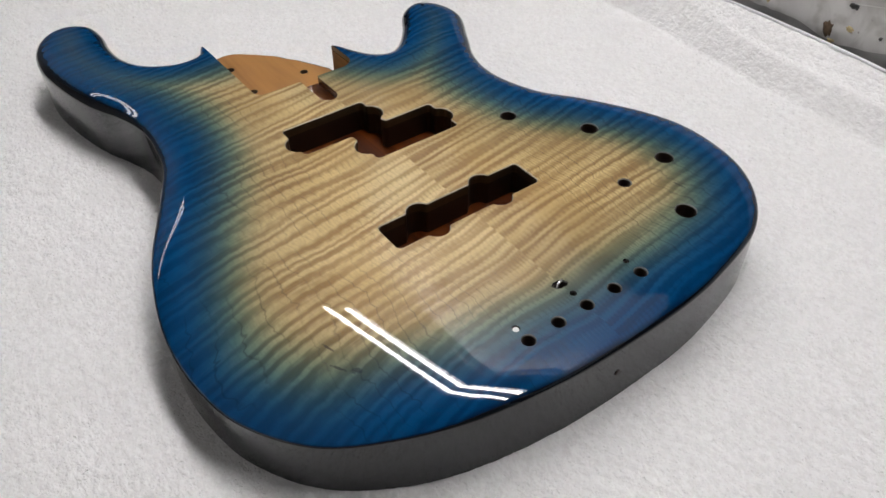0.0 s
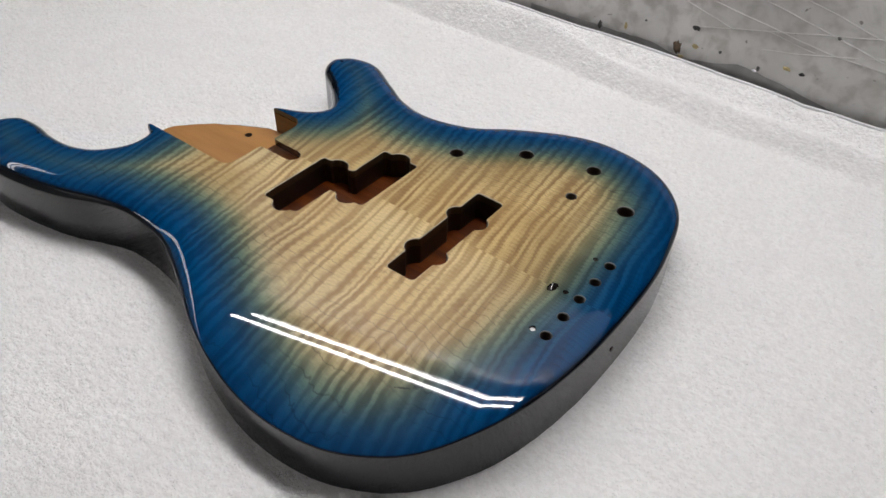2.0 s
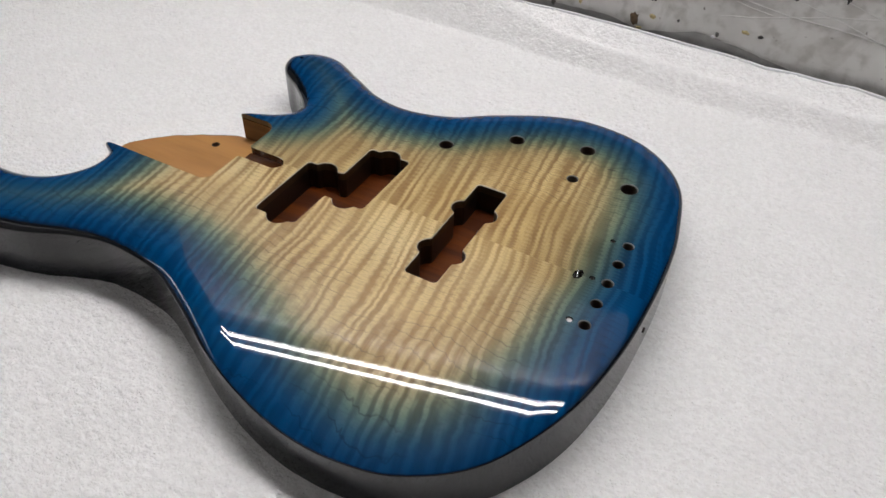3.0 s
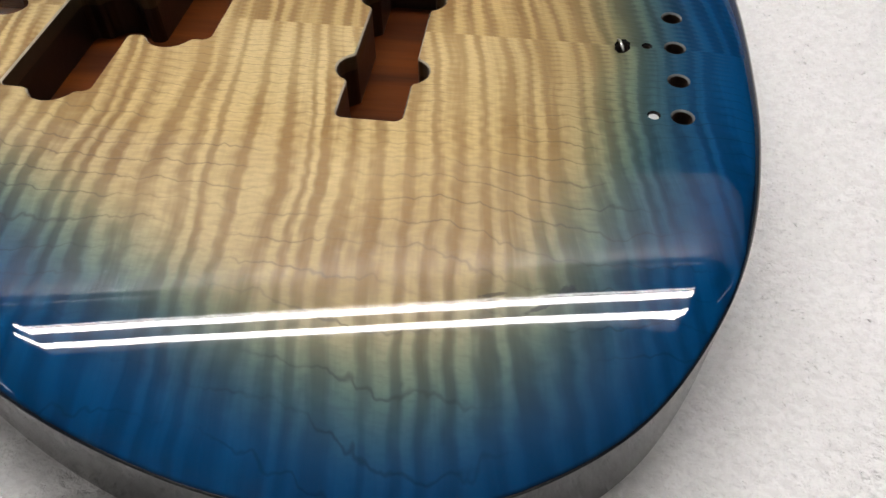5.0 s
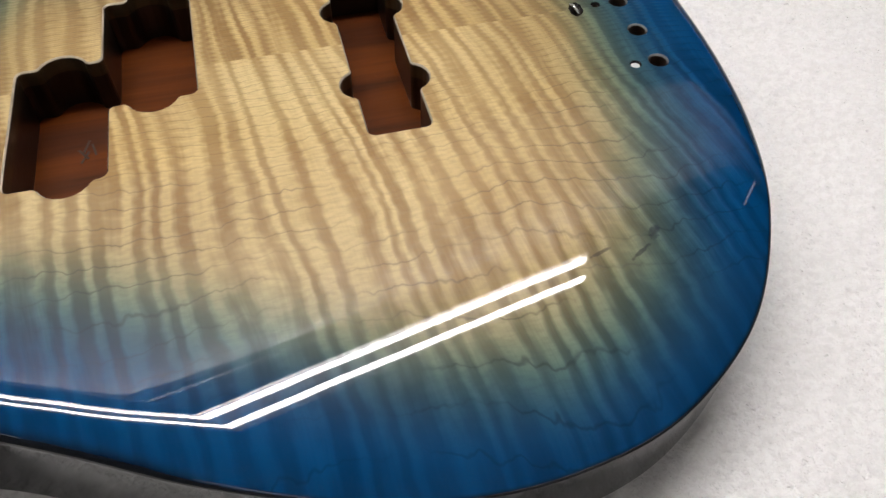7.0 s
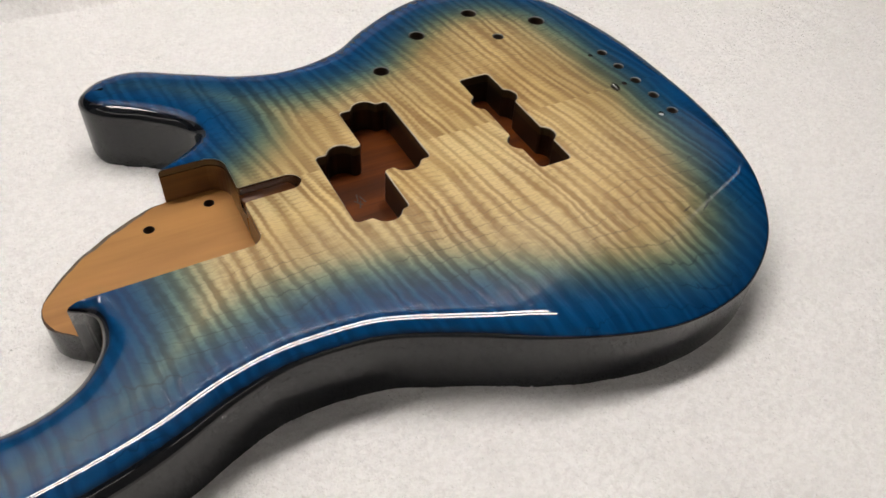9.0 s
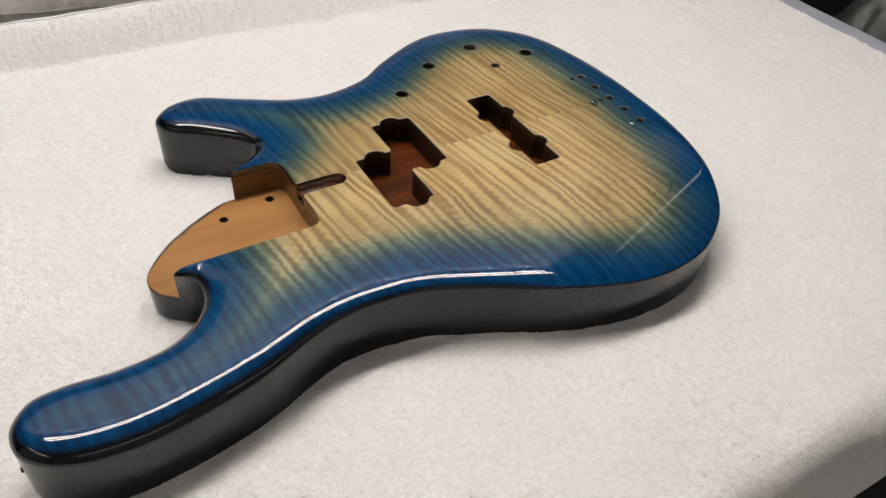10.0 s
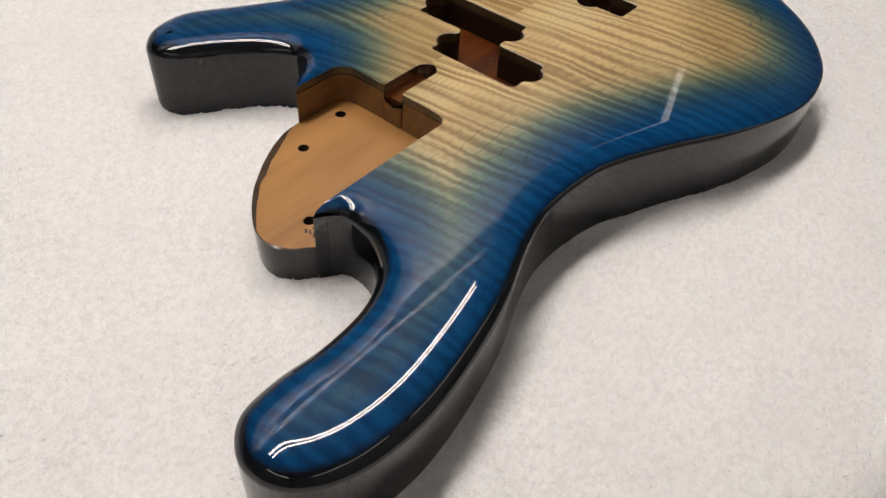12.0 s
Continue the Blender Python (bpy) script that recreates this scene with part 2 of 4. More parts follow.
def grained(name, light, dark, scale, rough, coat, along=0):
    """Straight-grained wood."""
    m = Nodes(name)
    x, y, z = m.split(m.coords())
    s = [1.0, 1.0, 1.0]
    s[along] = 0.08
    v = m.join(m.math("MULTIPLY", x, s[0]), m.math("MULTIPLY", y, s[1]), m.math("MULTIPLY", z, s[2]))
    n = m.noise(v, scale, 4, 0.6, 0.4)
    n2 = m.noise(v, scale * 6, 2)
    f = m.math("ADD", m.math("MULTIPLY", m.ramp(n, 0.35, 0.65), 0.7), m.math("MULTIPLY", n2, 0.3))
    m.set(base_color=m.mix(f, rgb(*light), rgb(*dark)), roughness=rough)
    m.put(m.bsdf.inputs["Coat Weight"], coat)
    m.put(m.bsdf.inputs["Coat Roughness"], 0.06)
    m.put(m.bsdf.inputs["Normal"], m.bump(n2, 0.15, 0.0004))
    return m.mat


def terry():
    """White cotton pile."""
    m = Nodes("terry_cotton")
    v = m.coords()
    warp = m.add("ShaderNodeVectorMath", {0: m.add("ShaderNodeTexNoise", {"Vector": v, "Scale": 320.0, "Detail": 2.0}).outputs["Color"], 1: (0.0028, 0.0028, 0.0028)})
    warp.operation = "MULTIPLY"
    x, y, z = m.split(v)
    bent = m.add("ShaderNodeVectorMath", {0: m.join(m.math("MULTIPLY", x, 0.7), y, z), 1: warp.outputs[0]})
    tuft = m.add("ShaderNodeTexVoronoi", {"Vector": bent.outputs[0], "Scale": 330.0}).outputs["Distance"]
    tuft = m.ramp(tuft, 0.1, 0.85, 1.0, 0.0)
    fuzz = m.noise(v, 1500, 3, 0.7)
    clump = m.math("ADD", m.math("MULTIPLY", m.noise(bent.outputs[0], 240, 2, 0.6), 1.0), m.math("MULTIPLY", m.noise(v, 520, 2, 0.6), 0.35))
    n = m.math("ADD", m.math("MULTIPLY", tuft, 0.22), m.math("ADD", m.math("MULTIPLY", fuzz, 0.12), clump))
    # light and shade of the loops put into the colour, a few millimetres across
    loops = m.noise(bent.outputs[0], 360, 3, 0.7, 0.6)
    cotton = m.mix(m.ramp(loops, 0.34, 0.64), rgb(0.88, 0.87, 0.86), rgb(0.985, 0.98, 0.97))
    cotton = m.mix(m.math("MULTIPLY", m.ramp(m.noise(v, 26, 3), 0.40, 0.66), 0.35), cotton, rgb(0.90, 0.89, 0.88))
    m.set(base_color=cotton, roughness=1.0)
    m.put(m.bsdf.inputs["Sheen Weight"], 0.15)
    m.put(m.bsdf.inputs["Specular IOR Level"], 0.1)
    m.put(m.bsdf.inputs["Normal"], m.bump(n, 1.0, 0.0014))
    return m.mat


def glow(name, color, strength):
    m = Nodes(name)
    m.put(m.bsdf.inputs["Base Color"], rgb(0.9, 0.9, 0.9))
    m.put(m.bsdf.inputs["Emission Color"], rgb(*color))
    m.put(m.bsdf.inputs["Emission Strength"], strength)
    return m.mat


def masking_film():
    """Grey translucent-looking masking film with overspray stains."""
    m = Nodes("masking_film")
    v = m.coords()
    x, y, z = m.split(v)
    a = m.noise(v, 9, 4, 0.6)
    b = m.noise(v, 60, 3)
    col = m.mix(m.ramp(a, 0.35, 0.7), rgb(0.56, 0.55, 0.53), rgb(0.72, 0.71, 0.69))
    col = m.mix(m.math("MULTIPLY", m.ramp(b, 0.46, 0.70), 0.6), col, rgb(0.34, 0.325, 0.30))
    col = m.mix(m.math("MULTIPLY", m.ramp(m.noise(v, 22, 4, 0.65, 0.8), 0.5, 0.68), 0.5), col, rgb(0.40, 0.385, 0.36))
    spots = m.ramp(m.noise(v, 150, 1), 0.72, 0.80)
    col = m.mix(m.math("MULTIPLY", spots, 0.7), col, rgb(0.07, 0.05, 0.04))
    m.set(base_color=col, roughness=0.45)
    m.put(m.bsdf.inputs["Normal"], m.bump(m.noise(v, 40, 4), 0.25, 0.002))
    return m.mat


MAPLE = burst_maple()
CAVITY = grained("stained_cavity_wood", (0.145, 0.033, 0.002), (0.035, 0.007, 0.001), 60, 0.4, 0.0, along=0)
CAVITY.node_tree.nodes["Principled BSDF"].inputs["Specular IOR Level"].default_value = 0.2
# dark wall paint and maple cap edge, both with the hollow's shade in their colour
CAVITYWALL = grained("shaded_cavity_wall", (0.012, 0.005, 0.003), (0.006, 0.002, 0.001), 60, 0.35, 0.25, along=0)
CAPEDGE = grained("shaded_maple_edge", (0.06, 0.040, 0.018), (0.035, 0.022, 0.010), 90, 0.4, 0.3, along=0)
BARE = grained("bare_heel_wood", (0.46, 0.222, 0.058), (0.275, 0.115, 0.027), 38, 0.5, 0.15, along=0)
DARKHOLE = plain("dark_hole_wall", (0.03, 0.015, 0.01), 0.4, coat=0.4)
TERRY = terry()
HEM = plain("woven_hem", (0.80, 0.80, 0.82), 0.8, vary=0.05, scale=300)
FILM = masking_film()
CREASE = plain("film_crease", (0.50, 0.49, 0.475), 0.4, vary=0.05)
SHADEDFILM = plain("shaded_film", (0.34, 0.335, 0.325), 0.4, vary=0.3, scale=40, bump=0.002)
GREENFILM = plain("dark_green_film", (0.07, 0.075, 0.068), 0.4, vary=0.3, scale=25, bump=0.004)
SACKFILM = plain("beige_film", (0.24, 0.215, 0.18), 0.35, vary=0.25, scale=25, bump=0.004)
MAGENTA = plain("magenta_plastic", (0.12, 0.006, 0.035), 0.5)
BENCH = plain("pale_blue_grey_laminate", (0.42, 0.44, 0.52), 0.45, vary=0.08, scale=30)
BENCHWOOD = plain("bench_timber", (0.025, 0.020, 0.016), 0.7, vary=0.25, scale=30)
PLASTER = plain("grey_plaster", (0.62, 0.61, 0.60), 0.8, vary=0.1, scale=8, bump=0.001)
WHITEBOARD = plain("white_board", (0.86, 0.86, 0.85), 0.6, vary=0.05, scale=10)
DARKWALL = plain("dark_wall_paint", (0.018, 0.018, 0.018), 0.7, vary=0.2, scale=8)
CEILING = plain("ceiling_paint", (0.55, 0.55, 0.54), 0.8, vary=0.06, scale=6)
FLOOR = plain("dark_concrete", (0.012, 0.011, 0.010), 0.7, vary=0.3, scale=12)
WHITEMETAL = plain("white_enamel", (0.75, 0.75, 0.75), 0.35, vary=0.03)
TUBE = glow("tube_phosphor", (1.0, 0.98, 0.95), 48.0)
FARTUBE = glow("far_tube_phosphor", (1.0, 0.97, 0.93), 4.5)
ENDTUBE = glow("end_tube_phosphor", (1.0, 0.97, 0.93), 9.0)
DULLRAIL = plain("dull_rail", (0.5, 0.5, 0.49), 0.6, vary=0.1)
DIMGLOW = glow("dim_glow", (1.0, 0.98, 0.95), 2.2)
GREYMETAL = plain("grey_enamel", (0.035, 0.035, 0.036), 0.5, vary=0.05)

# ---------------------------------------------------------------- room
FLOOR_Z, ROOF_Z = -0.88, 1.9
X0, X1, Y0, Y1 = -2.6, 2.6, -1.8, 0.372
tagged(boxed("floor", (X0, X1, Y0, Y1, FLOOR_Z - 0.1, FLOOR_Z), FLOOR), "dark stained concrete workshop floor in shade", "floor", kind="structure")
# The ceiling and the three plaster walls are unseen, added to bounce light.
tagged(boxed("ceiling", (X0, X1, Y0, Y1, ROOF_Z, ROOF_Z + 0.1), CEILING), "unseen off-white ceiling, added to bounce light", "ceiling", kind="structure")
for nm, dims in (("wall_north", (X0, X1, Y1, Y1 + 0.1, FLOOR_Z, ROOF_Z)), ("wall_south", (X0, X1, Y0 - 0.1, Y0, FLOOR_Z, ROOF_Z)),
                 ("wall_west", (X0 - 0.1, X0, Y0, Y1, FLOOR_Z, ROOF_Z)), ("wall_east", (X1, X1 + 0.1, Y0, Y1, FLOOR_Z, ROOF_Z))):
    tagged(boxed(nm, dims, DARKWALL if nm == "wall_north" else PLASTER), "dark painted workshop wall" if nm == "wall_north" else "unseen pale plaster wall, added to bounce light", "wall", kind="structure")

# ---------------------------------------------------------------- lamp
def tube_light(x0, x1, y, z, phosphor, label):
    lamp = tagged(new("tube_light"), label, "lamp", group="workshop tube lights")
    lamp.location = (0, 0, 0)
    boxed("housing", (x0 - 0.03, x1 + 0.03, y - 0.075, y + 0.072, z + 0.035, z + 0.085), GREYMETAL, lamp, bevel=0.006)
    for dy in (-0.039, 0.039):
        bm = bmesh.new()
        bmesh.ops.create_cone(bm, cap_ends=True, segments=20, radius1=0.0135, radius2=0.0135, depth=x1 - x0,
                              matrix=pose((x0 + x1) / 2, y + dy, z, 0, 90, 0))
        part("tube", bm, phosphor, lamp, "glowing white fluorescent tube")
        for xe in (x0, x1):
            boxed("socket", (xe - 0.012, xe + 0.012, y + dy - 0.017, y + dy + 0.017, z - 0.018, z + 0.036), GREYMETAL, lamp, bevel=0.003)
    lip = bmesh.new()
    box(lip, x0, x1, -0.0008, 0.0008, -0.0065, 0.0065)
    lip.transform(Matrix.Translation((0, y + 0.0640, z - 0.001)) @ Matrix.Rotation(math.radians(22), 4, "X"))
    part("reflector_lip", lip, WHITEMETAL, lamp, "narrow white reflector edge", smooth=False)
    for xr in (x0 + 0.2, x1 - 0.2):
        bm = bmesh.new()
        bmesh.ops.create_cone(bm, cap_ends=True, segments=10, radius1=0.004, radius2=0.004, depth=ROOF_Z - z - 0.084, matrix=Matrix.Translation((xr, y, (ROOF_Z + z + 0.084) / 2)))
        part("suspension_rod", bm, GREYMETAL, lamp)
    return lamp


tube_light(-0.85, 0.41, 0.207, 1.0, TUBE, "twin fluorescent tube light, dark grey housing, switched on above the bench")
for tx in (-1.45, 0.30):
    tube_light(tx, tx + 1.5, -1.40, 1.25, FARTUBE, "twin fluorescent tube light, dark grey housing, hanging in the workshop")
end_lamp = tube_light(-1.0, 0.25, 2.15, 1.5, ENDTUBE, "twin fluorescent tube light, dark grey housing, hanging across the workshop")
end_lamp.rotation_euler = (0, 0, math.radians(90))

# ---------------------------------------------------------------- bench, masking film, towel
bench = tagged(new("workbench"), "workbench with a pale blue-grey top under a towel", "workbench")
boxed("top", (-1.05, 0.420, -0.270, 0.346, -0.034, -0.006), BENCH, bench, bevel=0.003)
for lx in (-0.95, 0.33):
    for ly in (-0.20, 0.30):
        boxed("leg", (lx - 0.03, lx + 0.03, ly - 0.03, ly + 0.03, FLOOR_Z, -0.041), BENCHWOOD, bench)


def value_noise(x, y, scale, seed):
    """Smooth lattice noise in -1..1, for large grids."""
    rng = np.random.RandomState(seed)
    tab = rng.rand(256, 256) * 2 - 1
    u, v = x * scale + 1000.0, y * scale + 1000.0
    i, j = np.floor(u).astype(int), np.floor(v).astype(int)
    fu, fv = u - i, v - j
    fu, fv = fu * fu * (3 - 2 * fu), fv * fv * (3 - 2 * fv)
    g = lambda a, b: tab[(i + a) % 256, (j + b) % 256]
    return (g(0, 0) * (1 - fu) + g(1, 0) * fu) * (1 - fv) + (g(0, 1) * (1 - fu) + g(1, 1) * fu) * fv


TOWEL_X0, TOWEL_X1, FRONT, BACK = -0.95, 0.378, -0.275, 0.344


def towel_height(x, y):
    z = 0.0012 * value_noise(x, y, 41, 16) + 0.0017 * value_noise(x, y, 9, 1) + 0.0022 * value_noise(x, y, 14, 15) * smoothstep(-0.16, -0.25, y) + 0.0008 * value_noise(x, y, 23, 2)
    z += 0.0048 * np.exp(-(((x - 0.270 - 0.004 * value_noise(x, y, 12, 8)) / 0.0055) ** 2)) * smoothstep(-0.20, -0.10, y)
    z += 0.0022 * np.exp(-(((x + 0.565 - 0.008 * value_noise(x, y, 8, 9)) / 0.006) ** 2))
    lift = 0.002 + 0.003 * value_noise(x, y * 0 + 0.5, 5, 3) + 0.003 * value_noise(x, y, 31, 4)
    broad = smoothstep(-0.10, -0.28, x)
    rise = np.clip((y + lift - 0.303 - 0.016 * broad) / (0.019 + 0.003 * broad), 0, 1)
    z += (0.019 + 0.013 * broad) * (rise * rise * (3 - 2 * rise) * (1 - broad) + broad * np.sin(rise * math.pi / 2) ** 1.2)
    z += 0.006 * smoothstep(0.322, 0.346, y) * smoothstep(0.2, -0.1, x) * (1 - broad) + 0.006 * (1 - 0.8 * broad) * smoothstep(0.322, 0.346, y)
    return z


def cells(x, y, size, seed):
    """Height 0 to 1 of round tufts scattered one to a cell."""
    rng = np.random.RandomState(seed)
    jx, jy = rng.rand(256, 256), rng.rand(256, 256)
    u, v = x / size + 4096, y / size + 4096
    i, j = np.floor(u).astype(int), np.floor(v).astype(int)
    best = np.full(x.shape, 9.0)
    for a in (-1, 0, 1):
        for b in (-1, 0, 1):
            p, q = i + a, j + b
            best = np.minimum(best, (p + jx[p % 256, q % 256] - u) ** 2 + (q + jy[p % 256, q % 256] - v) ** 2)
    return np.clip(1 - best, 0, 1)


def nap(x, s):
    """The clumped tufts of the pile."""
    du, dv = 0.0020 * value_noise(x, s, 170, 41), 0.0020 * value_noise(x, s, 170, 42)
    depth = 0.95 + 0.25 * value_noise(x, s, 28, 46)
    return depth * (0.0006 * (cells(0.75 * x + du, s + dv, 0.0040, 43) - 0.6) + 0.0004 * value_noise(x, s, 520, 45) + 0.0006 * value_noise(x, s, 260, 48)) + 0.0007 * value_noise(x, s, 95, 47)


FOLD_R, FOLD_STEEP, FOLD_DROP = 0.026, math.radians(73), 0.036
FOLD_LEAD = FOLD_DROP + FOLD_R * FOLD_STEEP


def towel_surface(x, s):
    """Where a spot of the cloth lies: a hang at the front, a soft fold, the flat, the rise at the back."""
    a = np.clip(-s / FOLD_R, 0, FOLD_STEEP)
    straight = np.maximum(0, -s - FOLD_R * FOLD_STEEP)
    y = np.where(s > 0, FRONT + s, FRONT - FOLD_R * np.sin(a) - math.cos(FOLD_STEEP) * straight)
    down = np.where(s > 0, 0, -FOLD_R * (1 - np.cos(a)) - math.sin(FOLD_STEEP) * straight)
    pile = nap(x, s) * (0.10 + 0.90 * smoothstep(-0.032, 0.0, s))
    tilt = (towel_height(x, y + 0.0008) - towel_height(x, y - 0.0008)) / 0.0016
    steep = np.sqrt(1 + tilt**2)
    ny, nz = np.where(s > 0, -tilt / steep, -np.sin(a)), np.where(s > 0, 1 / steep, np.cos(a))
    return y + ny * pile, towel_height(x, y) * (s > -FOLD_R) + down + nz * pile, ny, nz


def big_mesh(name, verts, faces, material):
    k = faces.shape[1]
    me = bpy.data.meshes.new(name)
    me.vertices.add(len(verts))
    me.vertices.foreach_set("co", verts.ravel())
    me.loops.add(faces.size)
    me.loops.foreach_set("vertex_index", faces.ravel())
    me.polygons.add(len(faces))
    me.polygons.foreach_set("loop_start", np.arange(0, faces.size, k))
    me.polygons.foreach_set("use_smooth", np.ones(len(faces), bool))
    me.update(calc_edges=True)
    me.materials.append(material)
    return new(name, me)


def towel():
    step = 0.0014
    xs = np.arange(TOWEL_X0, TOWEL_X1 + step, step)
    ss = np.arange(-FOLD_LEAD, BACK - FRONT, step)
    S, X = np.meshgrid(ss, xs, indexing="ij")
    y, z, _, _ = towel_surface(X, S)
    k = np.arange(S.size).reshape(S.shape)
    faces = np.c_[k[:-1, :-1].ravel(), k[:-1, 1:].ravel(), k[1:, 1:].ravel(), k[1:, :-1].ravel()]
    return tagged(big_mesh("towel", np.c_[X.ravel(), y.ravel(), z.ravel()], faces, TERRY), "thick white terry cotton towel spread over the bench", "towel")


def pile(parent):
    """Short leaning tufts of cotton all over the cloth."""
    rng = np.random.RandomState(77)
    gap = 0.00195
    S, X = np.meshgrid(np.arange(-0.030, BACK - FRONT - 0.002, gap), np.arange(-0.70, TOWEL_X1 - 0.001, gap), indexing="ij")
    x = X.ravel() + gap * rng.uniform(-0.5, 0.5, X.size)
    s = S.ravel() + gap * rng.uniform(-0.5, 0.5, X.size)
    y, z, ny, nz = towel_surface(x, s)
    n = len(x)
    clump = value_noise(x, s, 130, 61)
    turn = math.pi * (rng.uniform(-1, 1, n) + 0.3 * value_noise(x, s, 90, 62))
    lean = 0.0006 + 0.0008 * rng.rand(n)
    high = (0.0006 + 0.0007 * rng.rand(n)) * (1 + 0.35 * clump) * smoothstep(-0.032, -0.020, s) * np.where(s > 0, nz**2, 0.8)
    wide = 0.0014 + 0.0006 * rng.rand(n)
    # axes on the cloth: x and t = (0, nz, -ny)
    def at(u, t, h):
        return np.c_[x + u, y + t * nz + h * ny, z - t * ny + h * nz]
    c, d = np.cos(turn), np.sin(turn)
    back = at(-wide * c * 0.8, -wide * d * 0.8, -0.0004)
    side_a = at(wide * (0.7 * c - 0.8 * d), wide * (0.7 * d + 0.8 * c), -0.0004)
    side_b = at(wide * (0.7 * c + 0.8 * d), wide * (0.7 * d - 0.8 * c), -0.0004)
    tip = at(lean * c, lean * d, high)
    verts = np.stack([back, side_a, side_b, tip], axis=1).reshape(-1, 3)
    i = 4 * np.arange(n)
    faces = np.vstack([np.c_[i, i + 3, i + 1], np.c_[i, i + 2, i + 3], np.c_[i + 2, i + 1, i + 3]])
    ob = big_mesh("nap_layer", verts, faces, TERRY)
    up = np.c_[np.zeros(n), ny, nz]
    along, across = np.c_[c, d * nz, -d * ny], np.c_[-d, c * nz, -c * ny]
    soft = np.stack([up - 0.25 * along, up + 0.25 * across, up - 0.25 * across, up + 0.35 * along], axis=1).reshape(-1, 3)
    ob.data.normals_split_custom_set_from_vertices((soft / np.linalg.norm(soft, axis=1, keepdims=True)).tolist())
    ob.parent = parent
    tagged(ob, "short fluffy white cotton loops", kind="stuff")


cloth = towel()
pile(cloth)
hem = bmesh.new()
for i in range(90):
    hx0, hx1 = TOWEL_X0 + (TOWEL_X1 - TOWEL_X0) * i / 90, TOWEL_X0 + (TOWEL_X1 - TOWEL_X0) * (i + 1) / 90
    ends = []
    for hx in (hx0, hx1):
        hz = float(towel_height(np.array([hx]), np.array([BACK]))[0])
        ends.append([hem.verts.new((hx, BACK - 0.001 + 0.0013 * math.cos(t), hz + 0.0006 + 0.0013 * math.sin(t))) for t in np.linspace(0, 2 * math.pi, 10, endpoint=False)])
    for j in range(10):
        hem.faces.new((ends[0][j], ends[1][j], ends[1][(j + 1) % 10], ends[0][(j + 1) % 10]))
bmesh.ops.remove_doubles(hem, verts=hem.verts, dist=1e-5)
part("hem", hem, HEM, cloth, "smooth pale stitched hem")


def sheet_y(x, z):
    return 0.352 + 0.0018 * value_noise(x, z, 6, 11) + 0.0010 * value_noise(x, z, 17, 12)


def film_sheet():
    """The creased sheet that hangs on the wall behind the bench."""
    xs, zs = np.arange(-1.7, 1.355, 0.01), np.arange(-0.03, 0.175, 0.01)
    Z, X = np.meshgrid(zs, xs, indexing="ij")
    k = np.arange(X.size).reshape(X.shape)
    faces = np.c_[k[:-1, :-1].ravel(), k[1:, :-1].ravel(), k[1:, 1:].ravel(), k[:-1, 1:].ravel()]
    ob = mesh_part("masking_sheet", np.c_[X.ravel(), sheet_y(X, Z).ravel(), Z.ravel()], faces, FILM)
    return tagged(ob, "creased grey masking film with paint spots on the wall", "masking sheet")


def crease(parent, line, wide=0.0004):
    """A sharp raised fold line in the sheet."""
    p = np.array(line, float) * 0.001
    t = np.r_[0, np.cumsum(np.linalg.norm(np.diff(p, axis=0), axis=1))]
    q = np.linspace(0, t[-1], 24)
    x, z = np.interp(q, t, p[:, 0]), np.interp(q, t, p[:, 1])
    z = z + 0.0008 * value_noise(x, z, 60, 31)
    y = sheet_y(x, z)
    w = wide * (0.35 + 0.65 * np.sin(np.linspace(0.15, math.pi - 0.15, 24)))
    rows = [np.c_[x, y - 0.0001, z - w], np.c_[x, y - 0.0005, z], np.c_[x, y - 0.0001, z + w]]
    faces = [(r * 24 + i, r * 24 + i + 1, (r + 1) * 24 + i + 1, (r + 1) * 24 + i) for r in range(2) for i in range(23)]
    return mesh_part("crease", np.vstack(rows), faces, CREASE, parent, smooth=False)


def paint_fleck(parent, x, z, w, h, material, seed, label):
    """A blob of dried paint with a ragged outline."""
    rng = np.random.RandomState(seed)
    a = np.linspace(0, 2 * math.pi, 18, endpoint=False)
    r = 0.5 * (0.65 + 0.55 * rng.rand(18))
    px, pz = (x + w * r * np.cos(a)) * 0.001, (z + h * r * np.sin(a)) * 0.001
    y = sheet_y(np.array([x * 0.001]), np.array([z * 0.001]))[0]
    verts = [(px[i], y - 0.0003, pz[i]) for i in range(18)] + [(x * 0.001 + (px[i] - x * 0.001) * 0.6, y - 0.0014, z * 0.001 + (pz[i] - z * 0.001) * 0.6) for i in range(18)]
    faces = [(i, (i + 1) % 18, 18 + (i + 1) % 18, 18 + i) for i in range(18)] + [tuple(range(18, 36))]
    return mesh_part("paint_fleck", verts, faces, material, parent, label, smooth=False)


sheet = film_sheet()
tagged(boxed("wall_panel", (-0.82, 1.36, 0.3425, 0.3475, 0.42, 0.835), WHITEBOARD, bevel=0.001), "white painted board on the wall behind the bench", "wall panel", kind="structure")
for line in ([(-95, 94), (-53, 87), (29, 73), (89, 69), (150, 60)], [(-60, 108), (-11, 97), (38, 86), (87, 72), (140, 58)], [(-30, 117), (23, 106), (56, 97), (80, 91), (150, 74)],
             [(-130, 92), (-83, 79), (-55, 71)], [(-87, 64), (-2, 83), (77, 100), (150, 115)], [(-25, 61), (25, 71), (83, 84), (150, 97)], [(-27, 78), (16, 71)],
             [(-420, 44), (-370, 37), (-320, 34)]):
    crease(sheet, line)
BLACKPAINT = plain("dried_black_paint", (0.02, 0.018, 0.016), 0.5)
